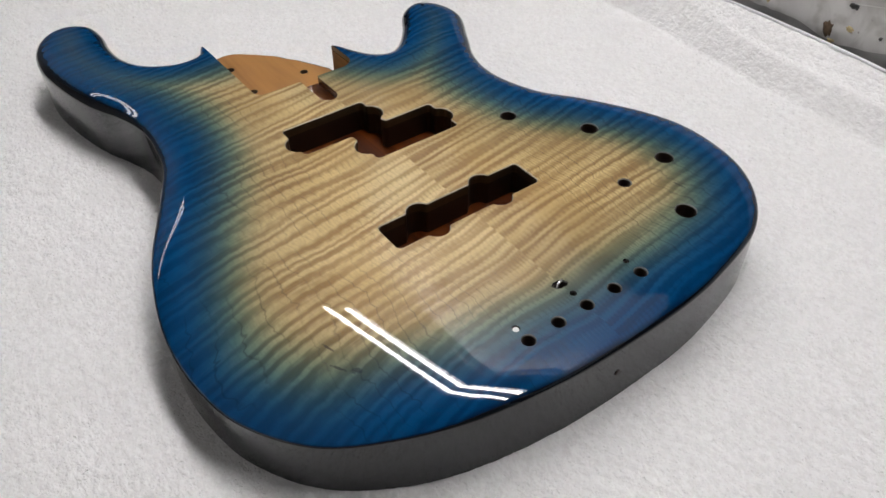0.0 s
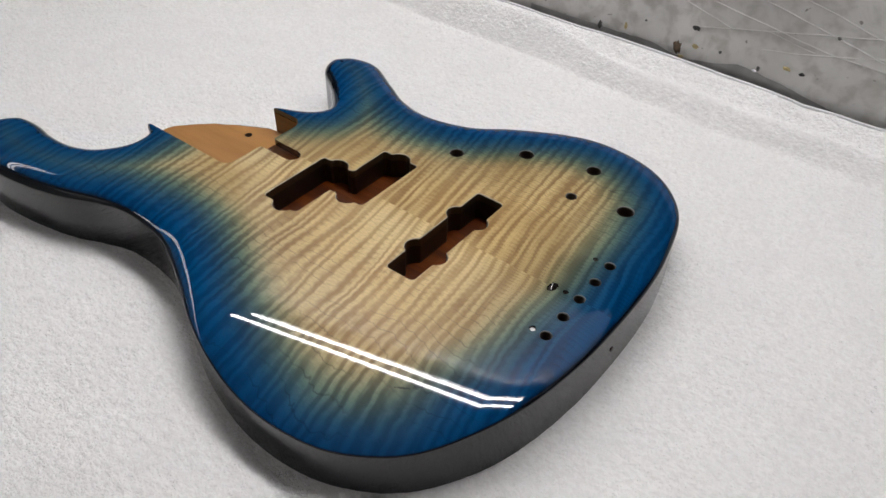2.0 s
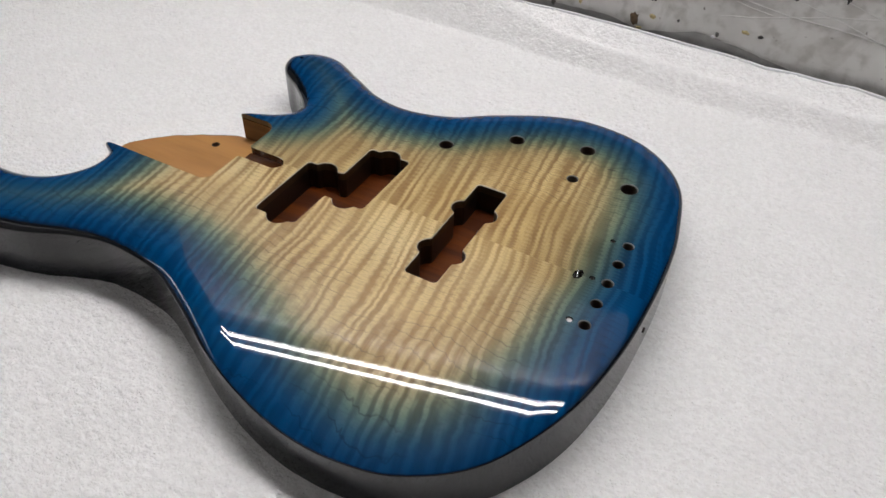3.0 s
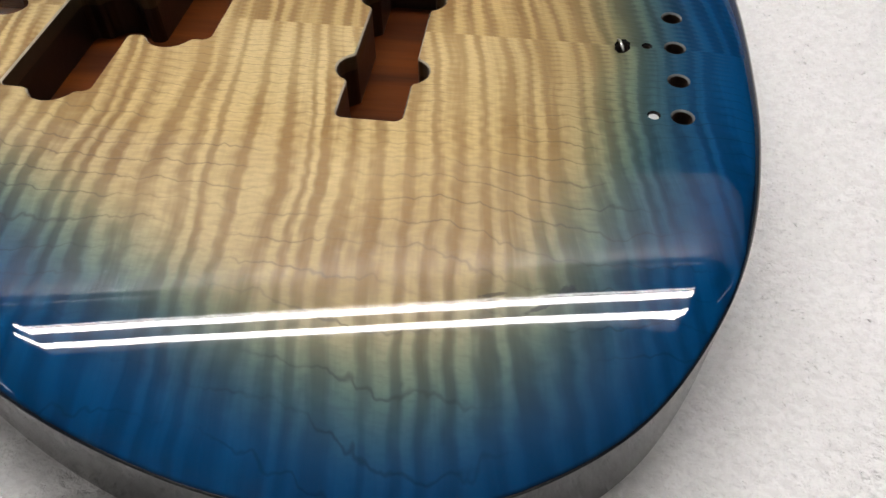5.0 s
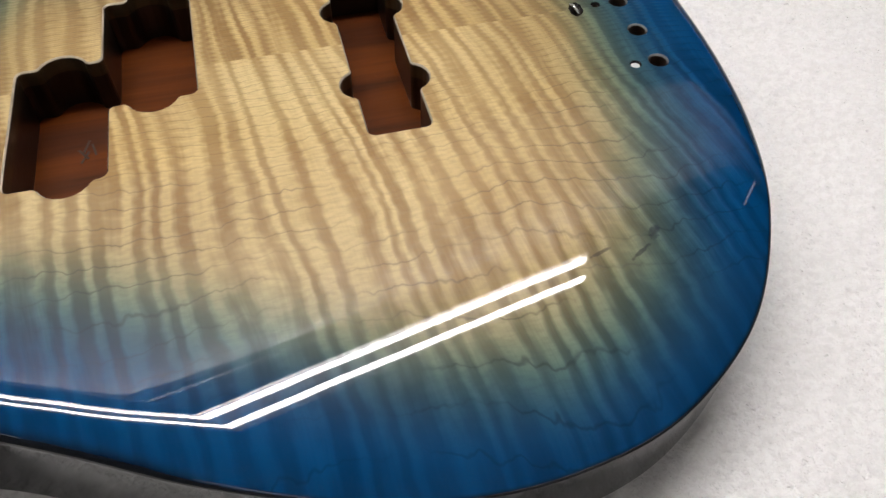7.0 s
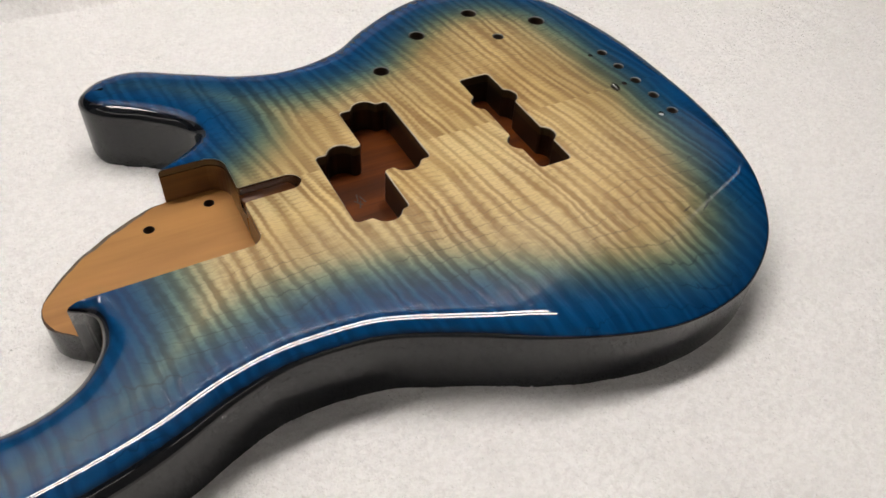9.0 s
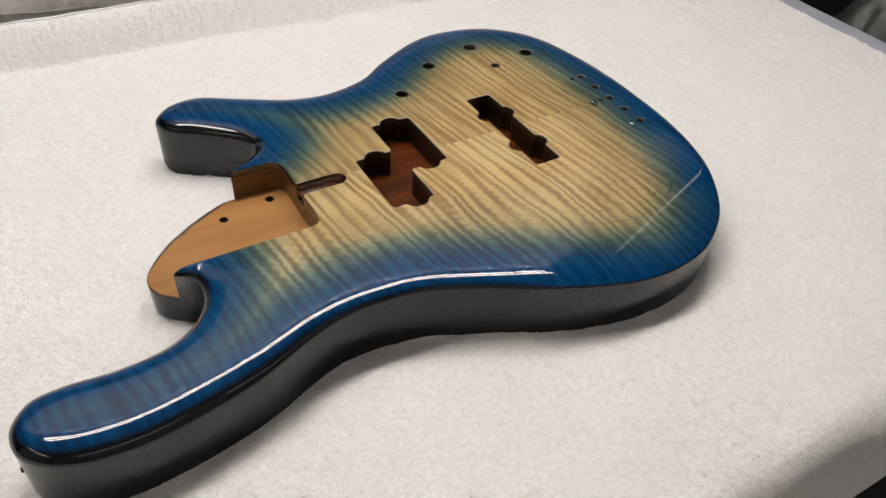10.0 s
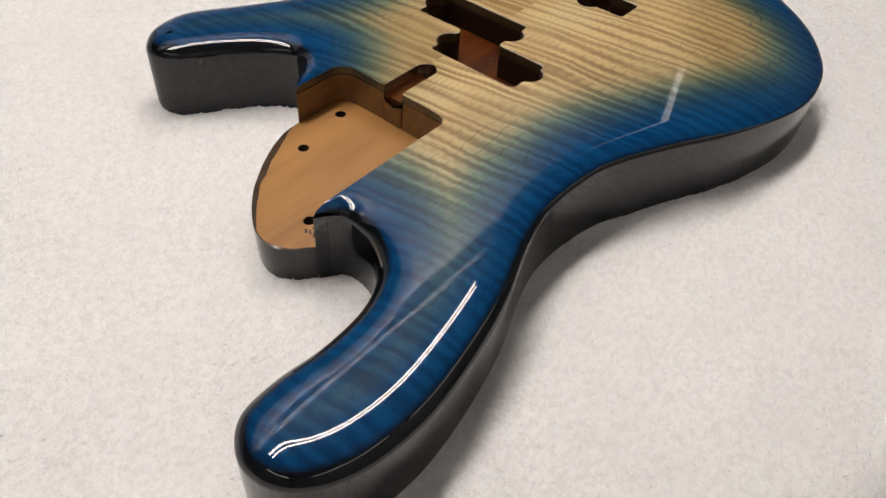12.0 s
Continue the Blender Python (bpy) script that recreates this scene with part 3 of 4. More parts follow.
BROWNPAINT = plain("dried_brown_paint", (0.10, 0.065, 0.035), 0.5, vary=0.4, scale=300)
YELLOWPAINT = plain("dried_yellow_paint", (0.42, 0.34, 0.17), 0.5, vary=0.3, scale=300)
GREYPAINT = plain("dried_grey_paint", (0.09, 0.085, 0.08), 0.5, vary=0.3, scale=300)
for i, (fx, fz, fw, fh, fm, fl) in enumerate((
        (-86, 62, 8, 5, BLACKPAINT, "black paint chip"), (-100, 39, 9, 15, BROWNPAINT, "brown paint blob"), (-95, 31, 6, 6, YELLOWPAINT, "yellow paint smear"),
        (-154, 44, 4, 8, YELLOWPAINT, "yellow paint smear"), (-181, 37, 5, 11, GREYPAINT, "dark grey smear"), (12, 50, 5, 4, BLACKPAINT, "black paint dot"),
        (68, 97, 4, 9, BLACKPAINT, "black paint chip"), (-27, 40, 5, 3, HEM, "white paint dot"), (-24, 43, 4, 5, GREYPAINT, "grey paint smear"),
        (-60, 47, 3, 3, GREYPAINT, "grey paint dot"), (30, 88, 4, 3, GREYPAINT, "grey paint dot"), (-135, 55, 3, 2, BLACKPAINT, "black paint dot"),
        (-1, 51, 7, 4, YELLOWPAINT, "pale yellow smear"), (-84, 45, 7, 5, YELLOWPAINT, "pale yellow smear"))):
    paint_fleck(sheet, fx, fz, fw, fh, fm, 40 + i, fl)

# a torn strip of film along the foot of the sheet, shade in its grey
strip_x = np.linspace(-260, 130, 60)
strip_top = np.interp(strip_x, [-260, -190, -125, -108, -90, -60, -40, 0, 23, 49, 90, 130], [38, 37, 37, 33, 31, 36, 42, 36, 31, 27, 26, 24]) + 0.6 * value_noise(strip_x, strip_x * 0, 0.2, 33)
rows = np.vstack([np.c_[strip_x, strip_top], np.c_[strip_x, np.full(60, -10.0)]]) * 0.001
tagged(mesh_part("film_strip", np.c_[rows[:, 0], sheet_y(rows[:, 0], rows[:, 1]) - 0.0012, rows[:, 1]], [(i, i + 1, 60 + i + 1, 60 + i) for i in range(59)], SHADEDFILM),
       "torn strip of grey masking film along the wall foot, darkened with shade", "masking film")


# Added glowing strips that give the lacquer its pale streak; their source is unknown.
def glow_strip(x, z0, z1):
    lamp = tagged(new("glow_strip"), "slim upright glowing strips, added for the pale streak in the lacquer", "lamp")
    boxed("housing", (x - 0.030, x + 0.030, 0.358, 0.3715, z0 - 0.02, z1 + 0.02), GREYMETAL, lamp, bevel=0.002)
    for dx in (-0.016, 0.016):
        boxed("glow_bar", (x + dx - 0.005, x + dx + 0.005, 0.348, 0.3575, z0, z1), DIMGLOW, lamp, "dim glowing bar, added for the streak", bevel=0.002)
    return lamp


glow_strip(1.245, 0.86, 1.45)
tagged(boxed("trim", (-2.0, 1.15, 0.362, 0.3715, 0.925, 0.940), DULLRAIL, bevel=0.001), "pale grey rail along the dark wall", "rail", kind="structure")


def sack(x, y, z, w, h, seed, material, label):
    """A slumped, crumpled plastic sack."""
    bm = bmesh.new()
    bmesh.ops.create_icosphere(bm, subdivisions=5, radius=1.0)
    for v in bm.verts:
        c = v.co.copy()
        bulge = 1 + 0.22 * noise.fractal(c * 1.6 + Vector((seed, 0, 0)), 1.0, 2.0, 3) + 0.05 * abs(noise.noise(c * 6 + Vector((0, seed, 0))))
        top = max(0.0, c.z)
        v.co = Vector((x + w * c.x * bulge * (1 - 0.45 * top), y + w * c.y * bulge * (1 - 0.45 * top), z + h * (max(c.z, -0.8) + 0.8) / 1.8 * (1 + 0.1 * (bulge - 1))))
    return tagged(part("sack", bm, material), label, "sack")


crate = tagged(boxed("crate", (0.52, 1.15, -0.05, 0.34, FLOOR_Z, -0.42), BENCHWOOD, bevel=0.004), "dark wooden crate on the workshop floor", "crate")
sack(0.745, 0.22, -0.42, 0.10, 0.34, 3.0, GREENFILM, "dark grey-green plastic sack on a crate")
sack(0.885, 0.16, -0.42, 0.125, 0.33, 9.0, SACKFILM, "crumpled beige plastic sack on a crate")


def cable(points, r, material, label):
    cu = bpy.data.curves.new("cable", "CURVE")
    cu.dimensions, cu.bevel_depth, cu.bevel_resolution = "3D", r, 3
    sp = cu.splines.new("NURBS")
    sp.points.add(len(points) - 1)
    for q, c in zip(sp.points, points):
        q.co = (*c, 1)
    sp.use_endpoint_u = True
    return tagged(new("cable", cu), label, "cable")


cable([(0.83, -0.10, FLOOR_Z + 0.006), (0.74, -0.13, FLOOR_Z + 0.006), (0.69, -0.15, FLOOR_Z + 0.006), (0.60, -0.19, FLOOR_Z + 0.006), (0.50, -0.30, FLOOR_Z + 0.006)], 0.004, MAGENTA, "magenta cable lying on the dark floor").data.materials.append(MAGENTA)

# ---------------------------------------------------------------- the instrument body
MM = 0.001
TOP, FLOOR_Z_POCKET, RIM, BASE = 0.045, 0.0225, 0.016, -0.003
RIM_DEPTH, HORN_DEPTH = 0.005, 0.009
BASS_SIDE = [(-357, -42), (-346.8, -49.2), (-346.9, -63.3), (-352.9, -76), (-363.4, -86.3), (-380, -92.9), (-402, -94.7), (-424, -92.9), (-441.9, -95.2),
             (-452.3, -106.3), (-453.4, -118.8), (-448.1, -129.4), (-436.5, -138.1), (-419.6, -143.4), (-395.1, -144.8), (-364.9, -140.5), (-334.3, -132.9),
             (-303.9, -121.1), (-279.3, -115.4), (-255.3, -115.6), (-232, -119.7), (-202.4, -132.7), (-166.8, -150.7), (-135.7, -161.9), (-105, -167.8), (-75.1, -167.1),
             (-45.3, -159.4), (-15.4, -139.6)]
TREBLE_SIDE = [(4.4, -111.7), (17.1, -79.7), (24.4, -39.6), (26.7, 0.2), (26.3, 39.7), (22.4, 72.1), (12, 112.4), (-7.3, 138.8), (-34.3, 155.1), (-70, 160.2),
               (-100.3, 152.8), (-136.5, 133.1), (-164.1, 114.1), (-198, 105.5), (-227, 111.3), (-255.2, 127.1), (-286.5, 144.1), (-310.1, 142.5), (-323.6, 130.5),
               (-324, 119.5), (-315.6, 108.1), (-296.9, 95.7), (-280.4, 81.6), (-270.9, 68.4), (-271.5, 59.7), (-279.9, 51.2), (-298, 34)]
OUTER = spline(np.array(BASS_SIDE + TREBLE_SIDE) * MM, 0.0020)
HEEL = spline(np.array([(-298, 34), (-312, 33), (-328, 25), (-347, 11), (-361, -4), (-369, -18), (-368, -31), (-357, -42)]) * MM, 0.004)
NOTCH = rounded(np.array([(-298, 34), (-297.3, 34), (-296, 34), (-294, 34), (-264, 34), (-264, 3), (-231, 3), (-231, -9.5), (-264, -9.5), (-264, -41.5), (-348, -42), (-350, -42),
                          (-352, -42), (-354, -42), (-355.5, -42), (-356.5, -42), (-357, -42)]) * MM,
                [0, 0, 0, 0, 0.009, 0.0015, 0.006, 0.006, 0.0015, 0.006, 0, 0, 0, 0, 0, 0, 0])
TIP_BASS, TIP_TREBLE = 0.009, 0.004


def rim_fall(u):
    """The rim's section: a gentle shoulder that turns tightly into the side."""
    return 1 - np.sqrt(np.maximum(0, 1 - np.asarray(u, float) ** 2))


def pocket_top():
    """The height of the pocket's upper edge, which follows the rounded tips."""
    tip, r = np.where(NOTCH[:, 1] > 0, -0.298, -0.357), np.where(NOTCH[:, 1] > 0, TIP_TREBLE, TIP_BASS)
    out = np.clip((tip + r - NOTCH[:, 0]) / r, 0, 1)
    return TOP - 0.0003 - HORN_DEPTH * r / RIM * rim_fall(out)


def crown(x, y):
    """The top's height: flat, with a forearm contour that falls away on the bass bout."""
    s = 0.006 * np.logaddexp(0, (x * math.sin(0.335) - y * math.cos(0.335) - 0.062) / 0.006)
    return TOP - 2.65 * np.minimum(s, 0.040) ** 2 - 0.212 * np.maximum(0, s - 0.040)


def ear(cx, cy, r, a0, a1, n=9):
    t = np.radians(np.linspace(a0, a1, n))
    return [(cx + r * math.cos(k), cy + r * math.sin(k)) for k in t]


def joined_pickup_hole():
    """The two halves of the split pickup as one outline, counterclockwise, in millimetres."""
    p = [(-218, -47.5)]
    p += ear(-200, -45, 8.5, 198, 342)
    p += [(-187.5, -47.5), (-187.5, -15)]
    p += ear(-173, -12.5, 8.5, 198, 342)
    p += [(-158.5, -15), (-158.5, 44)]
    p += ear(-174, 41, 8.5, 18, 162)
    p += [(-189.5, 44), (-189.5, 10)]
    p += ear(-203, 7, 8.5, 18, 162)
    p += [(-218, 10)]
    return np.array(p) * MM


def bridge_pickup_hole():
    p = [(-106.5, -49.5), (-85.5, -49.5)]
    p += ear(-87.5, -24, 7.0, -73, 73)
    p += ear(-87.5, 19, 7.0, -73, 73)
    p += [(-85.5, 46), (-106.5, 46)]
    p += ear(-104.5, 19, 7.0, 107, 253)
    p += ear(-104.5, -24, 7.0, 107, 253)
    return np.array(p) * MM


def eased(poly, r=0.0022):
    return rounded(poly, [r] * len(poly), 3)


SPLIT_HOLE, BRIDGE_HOLE = eased(joined_pickup_hole()), eased(bridge_pickup_hole())
CONTROLS = [(-147.3, 75.3, 5.0), (-106.4, 106, 5.3), (-57.9, 119.4, 5.3), (-18, 91.4, 5.6), (-54.9, 83.1, 3.6)]
STRINGS = [(0, 36.7, 3.2), (0, 18.3, 3.2), (0, 0, 3.2), (0, -18.3, 3.2), (0, -36.6, 3.2)]
SCREWS = [(-9.8, 36.6, 1.2), (-9.3, -0.1, 1.3), (-8.7, -36.8, 1.6)]
t = np.linspace(0, 2 * math.pi, 20, endpoint=False)
GROUND = np.c_[-0.0176 + 0.0019 * np.cos(t) + 0.0011 * np.sin(t), -0.0012 - 0.0010 * np.cos(t) + 0.0036 * np.sin(t)] + 0.00025 * np.c_[np.cos(7 * t), np.sin(5 * t)]


def shell(parent):
    """Lacquered top, rounded rim and sides in one skin."""
    n = len(OUTER)
    ahead = np.gradient(OUTER, axis=0)
    inward = np.c_[-ahead[:, 1], ahead[:, 0]]
    inward /= np.linalg.norm(inward, axis=1, keepdims=True)
    mid = OUTER + 0.003 * inward
    if not inside(np.vstack([OUTER, NOTCH[1:-1]]), mid[n // 2:n // 2 + 1])[0]:
        inward = -inward
    # the rim's radius shrinks a little at the two tips of the neck pocket
    s = np.arange(n) * 0.0020
    rim = np.minimum(TIP_BASS + (RIM - TIP_BASS) * smoothstep(0, 0.03, s), TIP_TREBLE + (RIM - TIP_TREBLE) * smoothstep(0, 0.03, s[::-1]))
    bout = smoothstep(0.012, 0.055, OUTER[:, 0] * math.sin(0.335) - OUTER[:, 1] * math.cos(0.335) - 0.062)
    rim = rim * (1 - 0.45 * bout)
    horn = np.where(OUTER[:, 1] > 0, smoothstep(-0.2, -0.28, OUTER[:, 0]), smoothstep(-0.26, -0.36, OUTER[:, 0]))
    depth = (RIM_DEPTH + (HORN_DEPTH - RIM_DEPTH) * horn) * rim / RIM * (1 - 0.5 * bout)
    ease = np.maximum(1 - smoothstep(0, 0.022, s), 1 - smoothstep(0, 0.014, s[::-1]))[:, None]
    inward = inward * (1 - ease) + np.array((1.0, 0.0)) * ease
    inward /= np.linalg.norm(inward, axis=1, keepdims=True)
    inner = OUTER + rim[:, None] * inward
    holes = [SPLIT_HOLE, BRIDGE_HOLE] + [circle(x * MM, y * MM, r * MM, 20 if r > 2 else 12) for x, y, r in CONTROLS + STRINGS + SCREWS] + [GROUND]
    lips = [grown(h, 0.0005) for h in holes]
    notch = NOTCH[1:-1]
    notch = notch[np.where(notch[:, 1] > 0, notch[:, 0] > -0.2975 + TIP_TREBLE, notch[:, 0] > -0.3565 + TIP_BASS)]
    v, f = filled([np.vstack([inner, notch])] + lips, 0.0034)
    z = crown(v[:, 0], v[:, 1])
    rimd = away(OUTER, v, closed=False)
    verts = [np.c_[v, z]]
    faces = [tuple(t) for t in f]
    rims, falls = [rimd], [np.zeros(len(v))]
    base = len(v)
    # the inner ring's vertices come first in the filled sheet
    slope_x = (crown(v[:, 0] + 1e-4, v[:, 1]) - crown(v[:, 0] - 1e-4, v[:, 1])) / 2e-4
    slope_y = (crown(v[:, 0], v[:, 1] + 1e-4) - crown(v[:, 0], v[:, 1] - 1e-4)) / 2e-4
    flat_normals = np.c_[-slope_x, -slope_y, np.ones(len(v))]
    prev = np.arange(n)
    shoulder = [np.c_[inner, crown(inner[:, 0], inner[:, 1])]]
    for v in np.linspace(1 / 15, 1, 15):
        u = 1 - (1 - v) ** 2
        ring = inner - (rim * u)[:, None] * inward
        verts.append(np.c_[ring, crown(ring[:, 0], ring[:, 1]) - depth * rim_fall(u)])
        shoulder.append(verts[-1])
        rims.append(rim * (1 - u))
        falls.append(depth * rim_fall(u))
        cur = base + np.arange(n)
        faces += [(prev[i], cur[i], cur[i + 1], prev[i + 1]) for i in range(n - 1)]
        prev, base = cur, base + n
    foot = crown(OUTER[:, 0], OUTER[:, 1]) - depth
    for zz, off in ((np.minimum(FLOOR_Z_POCKET, foot - 0.003), 0.0), (0.004, 0.0), (0.001, 0.0006), (BASE, 0.002)):
        verts.append(np.c_[OUTER + off * inward, np.zeros(n) + zz])
        rims.append(np.zeros(n))
        falls.append(np.full(n, 0.02))
        cur = base + np.arange(n)
        faces += [(prev[i], cur[i], cur[i + 1], prev[i + 1]) for i in range(n - 1)]
        prev, base = cur, base + n
    ob = mesh_part("shell", np.vstack(verts), faces, MAPLE, parent, "blue burst flame maple top with black gloss sides")
    bm = bmesh.new()
    bm.from_mesh(ob.data)
    bmesh.ops.recalc_face_normals(bm, faces=bm.faces)
    bm.to_mesh(ob.data)
    bm.free()
    if ob.data.polygons[0].normal.z < 0:
        ob.data.flip_normals()
    point_values(ob, "rim", np.concatenate(rims))
    point_values(ob, "fall", np.concatenate(falls))
    ob.data.polygons.foreach_set("use_smooth", [True] * len(ob.data.polygons))
    # exact normals, so that the lacquer mirrors the lamps in clean lines
    shoulder = np.array(shoulder)
    turn = np.cross(np.gradient(shoulder, axis=0), np.gradient(shoulder, axis=1))
    outward = np.c_[-inward, np.full(n, 0.3)]
    turn *= np.sign((turn * outward).sum(-1))[..., None]
    level = np.c_[-inward, np.zeros(n)]
    normals = np.vstack([flat_normals] + list(turn[1:-1]) + [level] * 5)
    normals /= np.maximum(np.linalg.norm(normals, axis=1, keepdims=True), 1e-12)
    ob.data.normals_split_custom_set_from_vertices(normals.tolist())


def point_values(ob, name, values):
    """A number at each vertex: the distance to the outline steers the dye, the fall below the top the black edge."""
    at = ob.data.attributes.new(name, "FLOAT", "POINT")
    at.data.foreach_set("value", np.asarray(values, float))


def well(name, poly, depth, wall, edge, floor, parent, label="", lacquer=None):
    """A routed hollow: its walls and its floor."""
    m = len(poly)
    zt = crown(poly[:, 0], poly[:, 1]) - 0.0006
    quads = [(i, (i + 1) % m, m + (i + 1) % m, m + i) for i in range(m)]
    cap = zt - min(0.0055, 0.4 * depth)
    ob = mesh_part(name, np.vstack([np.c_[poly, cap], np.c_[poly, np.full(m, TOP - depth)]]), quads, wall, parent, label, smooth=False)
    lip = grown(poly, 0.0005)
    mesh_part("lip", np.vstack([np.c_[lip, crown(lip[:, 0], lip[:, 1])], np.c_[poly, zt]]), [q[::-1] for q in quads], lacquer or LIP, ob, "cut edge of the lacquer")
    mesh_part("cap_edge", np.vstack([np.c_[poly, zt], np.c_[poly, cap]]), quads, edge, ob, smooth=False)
    v, f = filled([poly])
    mesh_part("well_floor" if depth < 0.03 else "hole_bottom", np.c_[v, np.full(len(v), TOP - depth + 0.0002)], f, floor, ob, smooth=False)
    return ob


def pocket(parent):
    """The bare neck pocket: heel floor, walls, the wrench slot and the screw holes."""
    n = len(NOTCH)
    top = pocket_top()
    cap = np.minimum(top - 0.0002, TOP - 0.0042)
    seam = np.minimum(cap - 0.0001, TOP - 0.0050)
    quads = [(i, i + 1, n + i + 1, n + i) for i in range(n - 1) if not (NOTCH[i, 1] < 0.0035 and NOTCH[i, 1] > -0.0100 and NOTCH[i + 1, 1] < 0.0035 and NOTCH[i + 1, 1] > -0.0100)]
    lining = np.array([i for i in range(n) if -0.0100 < NOTCH[i, 1] < 0.0035])
    k = len(lining)
    mesh_part("slot_lining", np.vstack([np.c_[NOTCH[lining], top[lining]], np.c_[NOTCH[lining], np.full(k, 0.030)]]), [(i, i + 1, k + i + 1, k + i) for i in range(k - 1)],
              SLOTLACQUER, parent, "dark glossy lacquered wrench slot", smooth=False)
    wall = mesh_part("pocket_wall", np.vstack([np.c_[NOTCH, seam], np.c_[NOTCH, np.full(n, FLOOR_Z_POCKET)]]), quads, POCKETWALL, parent, "brown wood wall of the neck pocket", smooth=False)
    mesh_part("glue_line", np.vstack([np.c_[NOTCH, cap], np.c_[NOTCH, seam]]), quads, BLACKGLOSS, wall, "black seam under the maple cap", smooth=False)
    mesh_part("cap_edge", np.vstack([np.c_[NOTCH, top], np.c_[NOTCH, cap]]), quads, POCKETCAP, wall, "olive-brown lacquered edge of the maple cap", smooth=False)
    # heel: bare floor with a dark worn border that slopes to the black side
    h = len(HEEL)
    ahead = np.gradient(HEEL, axis=0)
    out = np.c_[ahead[:, 1], -ahead[:, 0]]
    out /= np.linalg.norm(out, axis=1, keepdims=True)
    if (out[h // 2] @ (HEEL[h // 2] - np.array((-0.31, -0.01)))) < 0:
        out = -out
    u = np.linspace(0, 1, h)
    wear = 0.0010 + 0.0040 * smoothstep(0.02, 0.15, u) * smoothstep(0.75, 0.30, u) + 0.0007 * value_noise(u, u * 0, 23, 51)
    wear = np.where((u < 0.01) | (u > 0.99), 0.0002, np.maximum(wear, 0.0003))
    outer = HEEL + 0.0012 * out * (np.sin(math.pi * u)[:, None] ** 0.5)
    inner = outer - wear[:, None] * out
    inner[0], inner[-1] = HEEL[0], HEEL[-1]
    brink = FLOOR_Z_POCKET - 0.55 * wear
    ring = np.vstack([inner[:-1], NOTCH[::-1][:-1]])
    screws = [circle(x * MM, y * MM, 3.0 * MM, 18) for x, y in ((-311.5, 15.8), (-277, 23.5), (-347, -27), (-308, -27))]
    v, f = filled([ring] + screws)
    mesh_part("heel_floor", np.c_[v, np.full(len(v), FLOOR_Z_POCKET)], f, BARE, parent, "bare amber wood floor of the neck pocket", smooth=False)
    mesh_part("worn_border", np.vstack([np.c_[inner, np.full(h, FLOOR_Z_POCKET)], np.c_[outer, brink]]), [(i, i + 1, h + i + 1, h + i) for i in range(h - 1)], WORN, parent,
              "dark brown worn lacquer border", smooth=False)
    for c in screws:
        m = len(c)
        vv = np.vstack([np.c_[c, np.full(m, FLOOR_Z_POCKET)], np.c_[c, np.full(m, 0.003)]])
        mesh_part("screw_hole", vv, [(i, (i + 1) % m, m + (i + 1) % m, m + i) for i in range(m)] + [tuple(range(m, 2 * m))], DARKHOLE, parent)
    vv = np.vstack([np.c_[outer, brink], np.c_[outer, np.full(h, 0.004)], np.c_[outer - 0.0006 * out, np.full(h, 0.001)], np.c_[outer - 0.002 * out, np.full(h, BASE)]])
    ff = [(k * h + i, k * h + i + 1, (k + 1) * h + i + 1, (k + 1) * h + i) for k in range(3) for i in range(h - 1)]
    mesh_part("heel_side", vv, ff, BLACKGLOSS, parent, "black gloss side of the heel")
    # floor of the wrench slot
    slot = rounded(np.array([(-264, 3), (-231, 3), (-231, -9.5), (-264, -9.5)]) * MM, [0, 0.006, 0.006, 0])
    v, f = filled([slot], 0.002)
    m = len(slot)
    vv = np.vstack([np.c_[v, 0.0335 + 0.006 * ((v[:, 1] + 0.00325) / 0.00625) ** 2], [(-0.264, 0.003, 0.0225), (-0.264, -0.0095, 0.0225), (-0.264, 0.003, 0.0395), (-0.264, -0.0095, 0.0395)]])
    k = len(v)
    mesh_part("wrench_slot", vv, [tuple(t) for t in f], SLOTWOOD, parent, "glossy red-brown floor of the wrench slot")
    mesh_part("slot_sill", [(-0.2641, 0.003, 0.0225), (-0.2641, -0.0095, 0.0225), (-0.2641, -0.0095, 0.036), (-0.2641, -0.00325, 0.0335), (-0.2641, 0.003, 0.036)], [(0, 1, 2, 3, 4)], POCKETWALL, parent, smooth=False)
    # back
    ring = np.vstack([OUTER, HEEL[1:-1]])
    v, f = filled([ring])
    mesh_part("back", np.c_[v, np.full(len(v), BASE + 0.0004)], f, BLACKGLOSS, parent, smooth=False)


POCKETWALL = grained("brown_pocket_wall", (0.19, 0.088, 0.026), (0.09, 0.038, 0.011), 70, 0.35, 0.5, along=0)
POCKETCAP = grained("lacquered_cap_edge", (0.075, 0.060, 0.034), (0.030, 0.026, 0.017), 70, 0.3, 0.8, along=0)
WORN = grained("worn_lacquer", (0.10, 0.055, 0.025), (0.025, 0.014, 0.008), 160, 0.5, 0.15, along=2)
SLOTWOOD = grained("slot_wood", (0.22, 0.075, 0.02), (0.10, 0.03, 0.008), 70, 0.2, 1.0, along=0)
SLOTLACQUER = grained("slot_lacquer", (0.05, 0.022, 0.010), (0.02, 0.009, 0.005), 80, 0.25, 1.0, along=0)
TINNED = plain("tinned_copper", (0.75, 0.75, 0.74), 0.25, metal=1.0, vary=0.1)
PLUG = plain("dull_metal_plug", (0.72, 0.72, 0.71), 0.4, metal=0.2, vary=0.1)
LIP = plain("pale_cut_lacquer", (0.55, 0.48, 0.36), 0.25, vary=0.2, scale=200, coat=1.0)
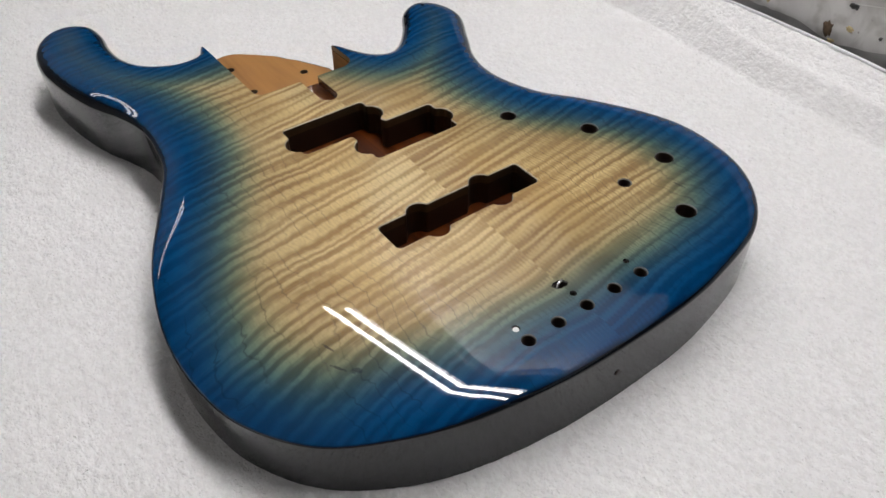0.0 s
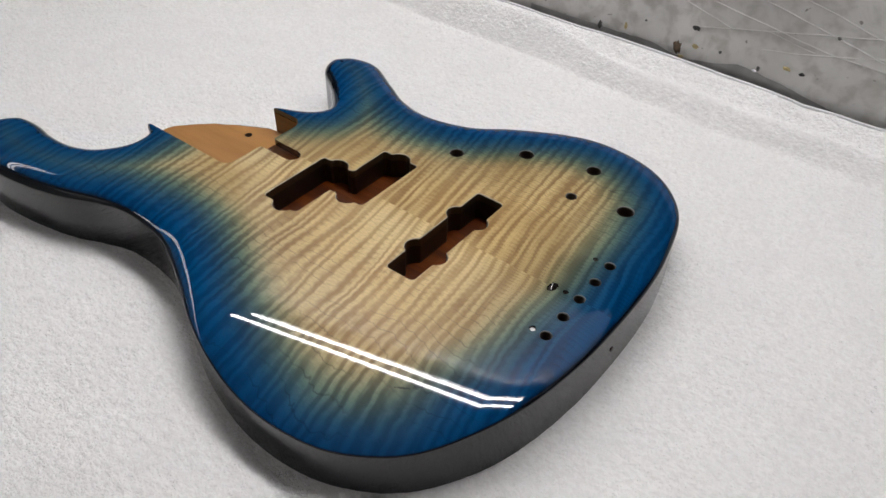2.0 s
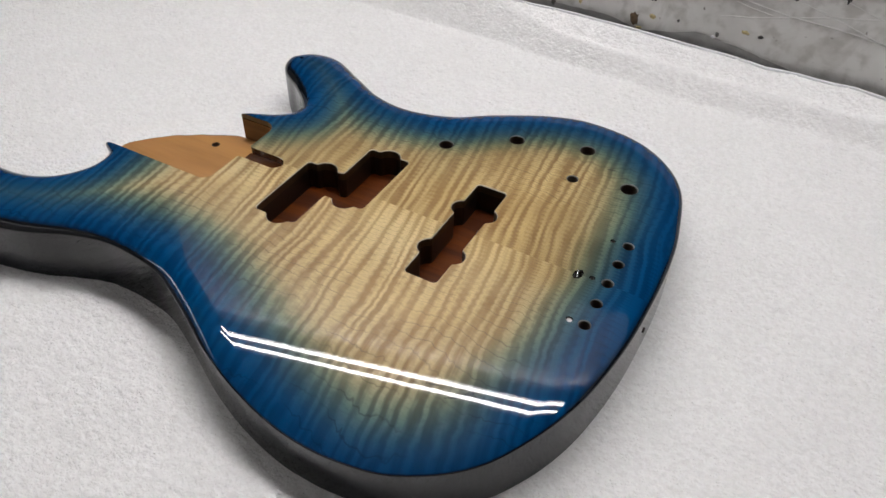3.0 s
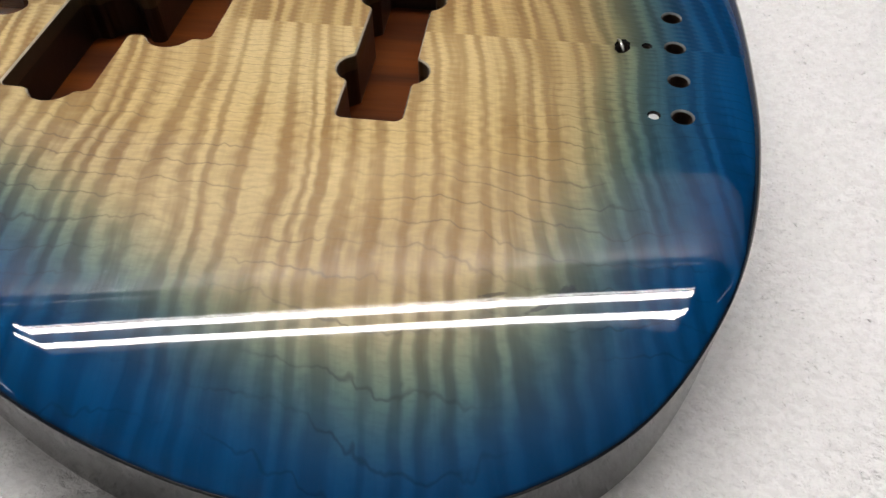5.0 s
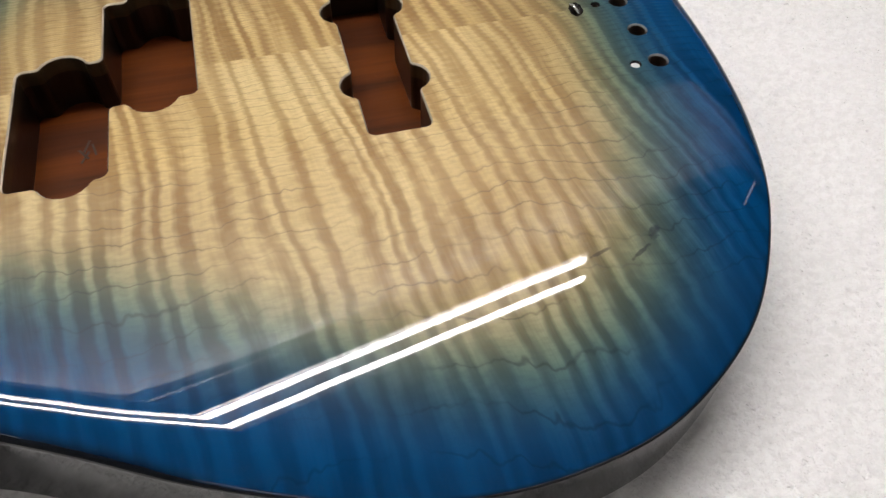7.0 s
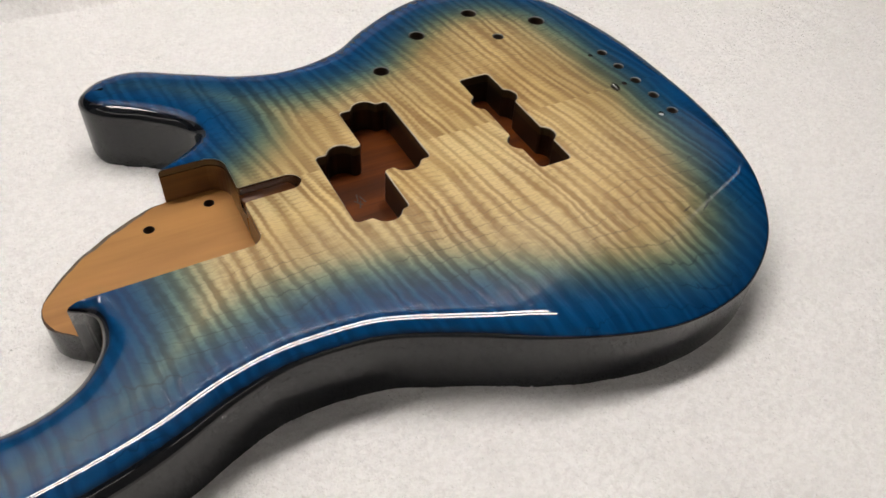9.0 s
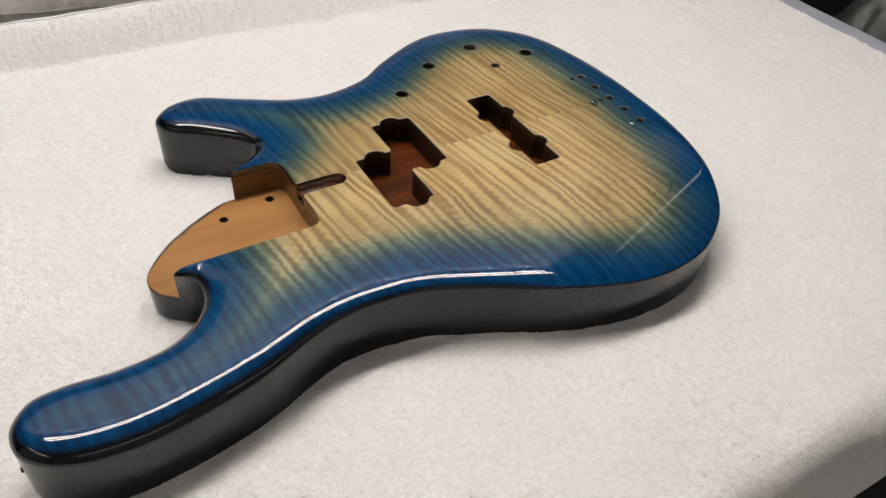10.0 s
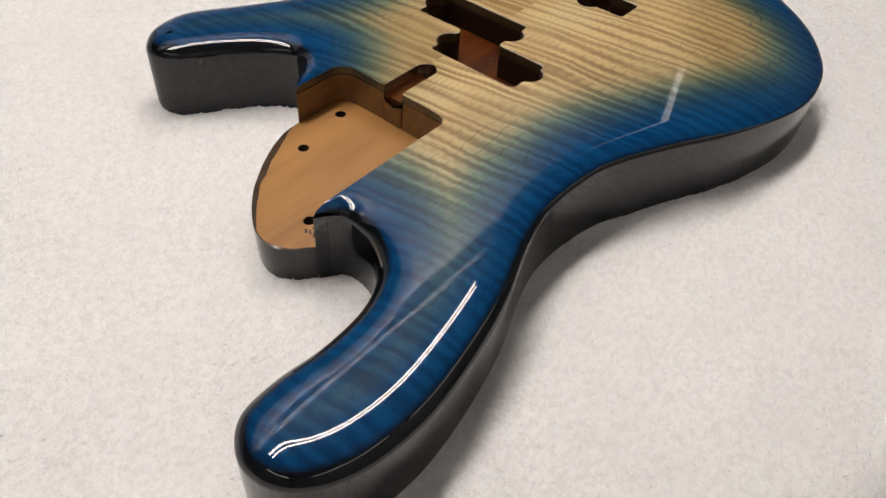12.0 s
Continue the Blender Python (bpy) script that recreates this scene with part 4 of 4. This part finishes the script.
# grey lip of the larger holes, with the rim's glint in its colour
HOLELIP = plain("glint_grey_lacquer", (0.22, 0.22, 0.21), 0.2, vary=0.3, scale=200, coat=1.0)
BLACKGLOSS = plain("black_gloss_lacquer", (0.006, 0.006, 0.007), 0.3, vary=0.2, coat=1.0)
BLACKGLOSS.node_tree.nodes["Principled BSDF"].inputs["Specular IOR Level"].default_value = 0.0

body = tagged(new("bass_guitar_body"), "unfinished bass guitar body, blue burst flame maple, lying on a towel", "guitar body")
shell(body)
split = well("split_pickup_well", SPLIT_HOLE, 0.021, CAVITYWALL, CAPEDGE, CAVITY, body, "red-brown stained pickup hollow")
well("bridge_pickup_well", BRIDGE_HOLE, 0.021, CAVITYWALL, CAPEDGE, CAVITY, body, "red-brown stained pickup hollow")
for nm, rows in (("control_hole", CONTROLS), ("string_hole", STRINGS), ("bridge_screw_hole", SCREWS[:2])):
    for x, y, r in rows:
        well(nm, circle(x * MM, y * MM, r * MM, 20 if r > 2 else 12), 0.036 if r > 2 else 0.012, DARKHOLE, DARKHOLE, DARKHOLE, body, lacquer=HOLELIP if r > 2 else BLACKGLOSS)
well("bridge_screw_hole", circle(-0.0087, -0.0368, 0.0016, 14), 0.0010, DARKHOLE, DARKHOLE, PLUG, body, "screw hole with a bright metal plug", lacquer=BLACKGLOSS)
well("ground_wire_hole", GROUND, 0.030, DARKHOLE, DARKHOLE, DARKHOLE, body, lacquer=BLACKGLOSS)
pocket(body)


def wire_stub(parent):
    """The bare tinned end of the ground wire, bent over in its hole."""
    pts = [Vector((-0.0170, -0.0036, 0.036)), Vector((-0.0172, -0.0034, 0.0440)), Vector((-0.0176, -0.0026, 0.0456)), Vector((-0.0183, 0.0000, 0.0459)), Vector((-0.0190, 0.0014, 0.0457))]
    bm = bmesh.new()
    rings = []
    for i, c in enumerate(pts):
        d = (pts[min(i + 1, 4)] - pts[max(i - 1, 0)]).normalized()
        a = d.orthogonal().normalized()
        b = d.cross(a)
        rings.append([bm.verts.new(c + 0.0006 * (math.cos(k) * a + math.sin(k) * b)) for k in np.linspace(0, 2 * math.pi, 8, endpoint=False)])
    for r0, r1 in zip(rings, rings[1:]):
        for j in range(8):
            bm.faces.new((r0[j], r0[(j + 1) % 8], r1[(j + 1) % 8], r1[j]))
    bm.faces.new(rings[-1])
    return part("ground_wire", bm, TINNED, parent, "bare silvery ground wire")


wire_stub(body)


# A dark disc on the side; its colour holds the shade inside the hole.
def strap_hole(parent, c, n):
    bm = bmesh.new()
    q = Vector(n).to_track_quat("Z", "Y").to_matrix().to_4x4()
    bmesh.ops.create_cone(bm, cap_ends=True, segments=14, radius1=0.0019, radius2=0.0016, depth=0.0012, matrix=Matrix.Translation(c) @ q)
    return part("strap_screw_hole", bm, DARKHOLE, parent, "small dark disc for the shaded bore of a screw hole", smooth=False)


for hx, hy, hz, out in ((0.03, -0.002, 0.0225, (1, 0, 0)), (-0.454, -0.1175, 0.020, (-1, 0.05, 0))):
    at = OUTER[np.argmin(np.linalg.norm(OUTER - np.array((hx, hy)), axis=1))]
    strap_hole(body, (at[0], at[1], hz), out)


def pencil_marks(parent):
    """Short scrawled strokes on the floor of the split pickup's hollow."""
    rng = np.random.RandomState(8)
    for cx, cy in ((-0.204, -0.036), (-0.2, -0.012), (-0.176, -0.004)):
        for _ in range(4):
            bm = bmesh.new()
            a, x, y = rng.uniform(0.6, 2.2), cx + rng.uniform(-0.003, 0.003), cy + rng.uniform(-0.003, 0.003)
            box(bm, -0.0030, 0.0030, -0.0004, 0.0004, 0, 0.00012)
            bm.transform(pose(x, y, TOP - 0.021 + 0.0003, 0, 0, math.degrees(a)))
            part("pencil_mark", bm, DARKHOLE, parent, smooth=False)


pencil_marks(split)


def scuffs(parent):
    """Small dark chips in the wood beside the outer screw hole of the heel."""
    rng = np.random.RandomState(5)
    for i in range(7):
        bm = bmesh.new()
        long, thin = rng.uniform(0.0012, 0.0020), rng.uniform(0.0003, 0.0007)
        box(bm, -long, long, -thin, thin, 0, 0.00015)
        bm.transform(pose(-0.3505 + rng.uniform(-0.004, 0.004), -0.0335 + rng.uniform(-0.004, 0.003), FLOOR_Z_POCKET + 0.0001, 0, 0, rng.uniform(20, 80)))
        part("scuff", bm, DARKHOLE, parent, smooth=False)


scuffs(body)
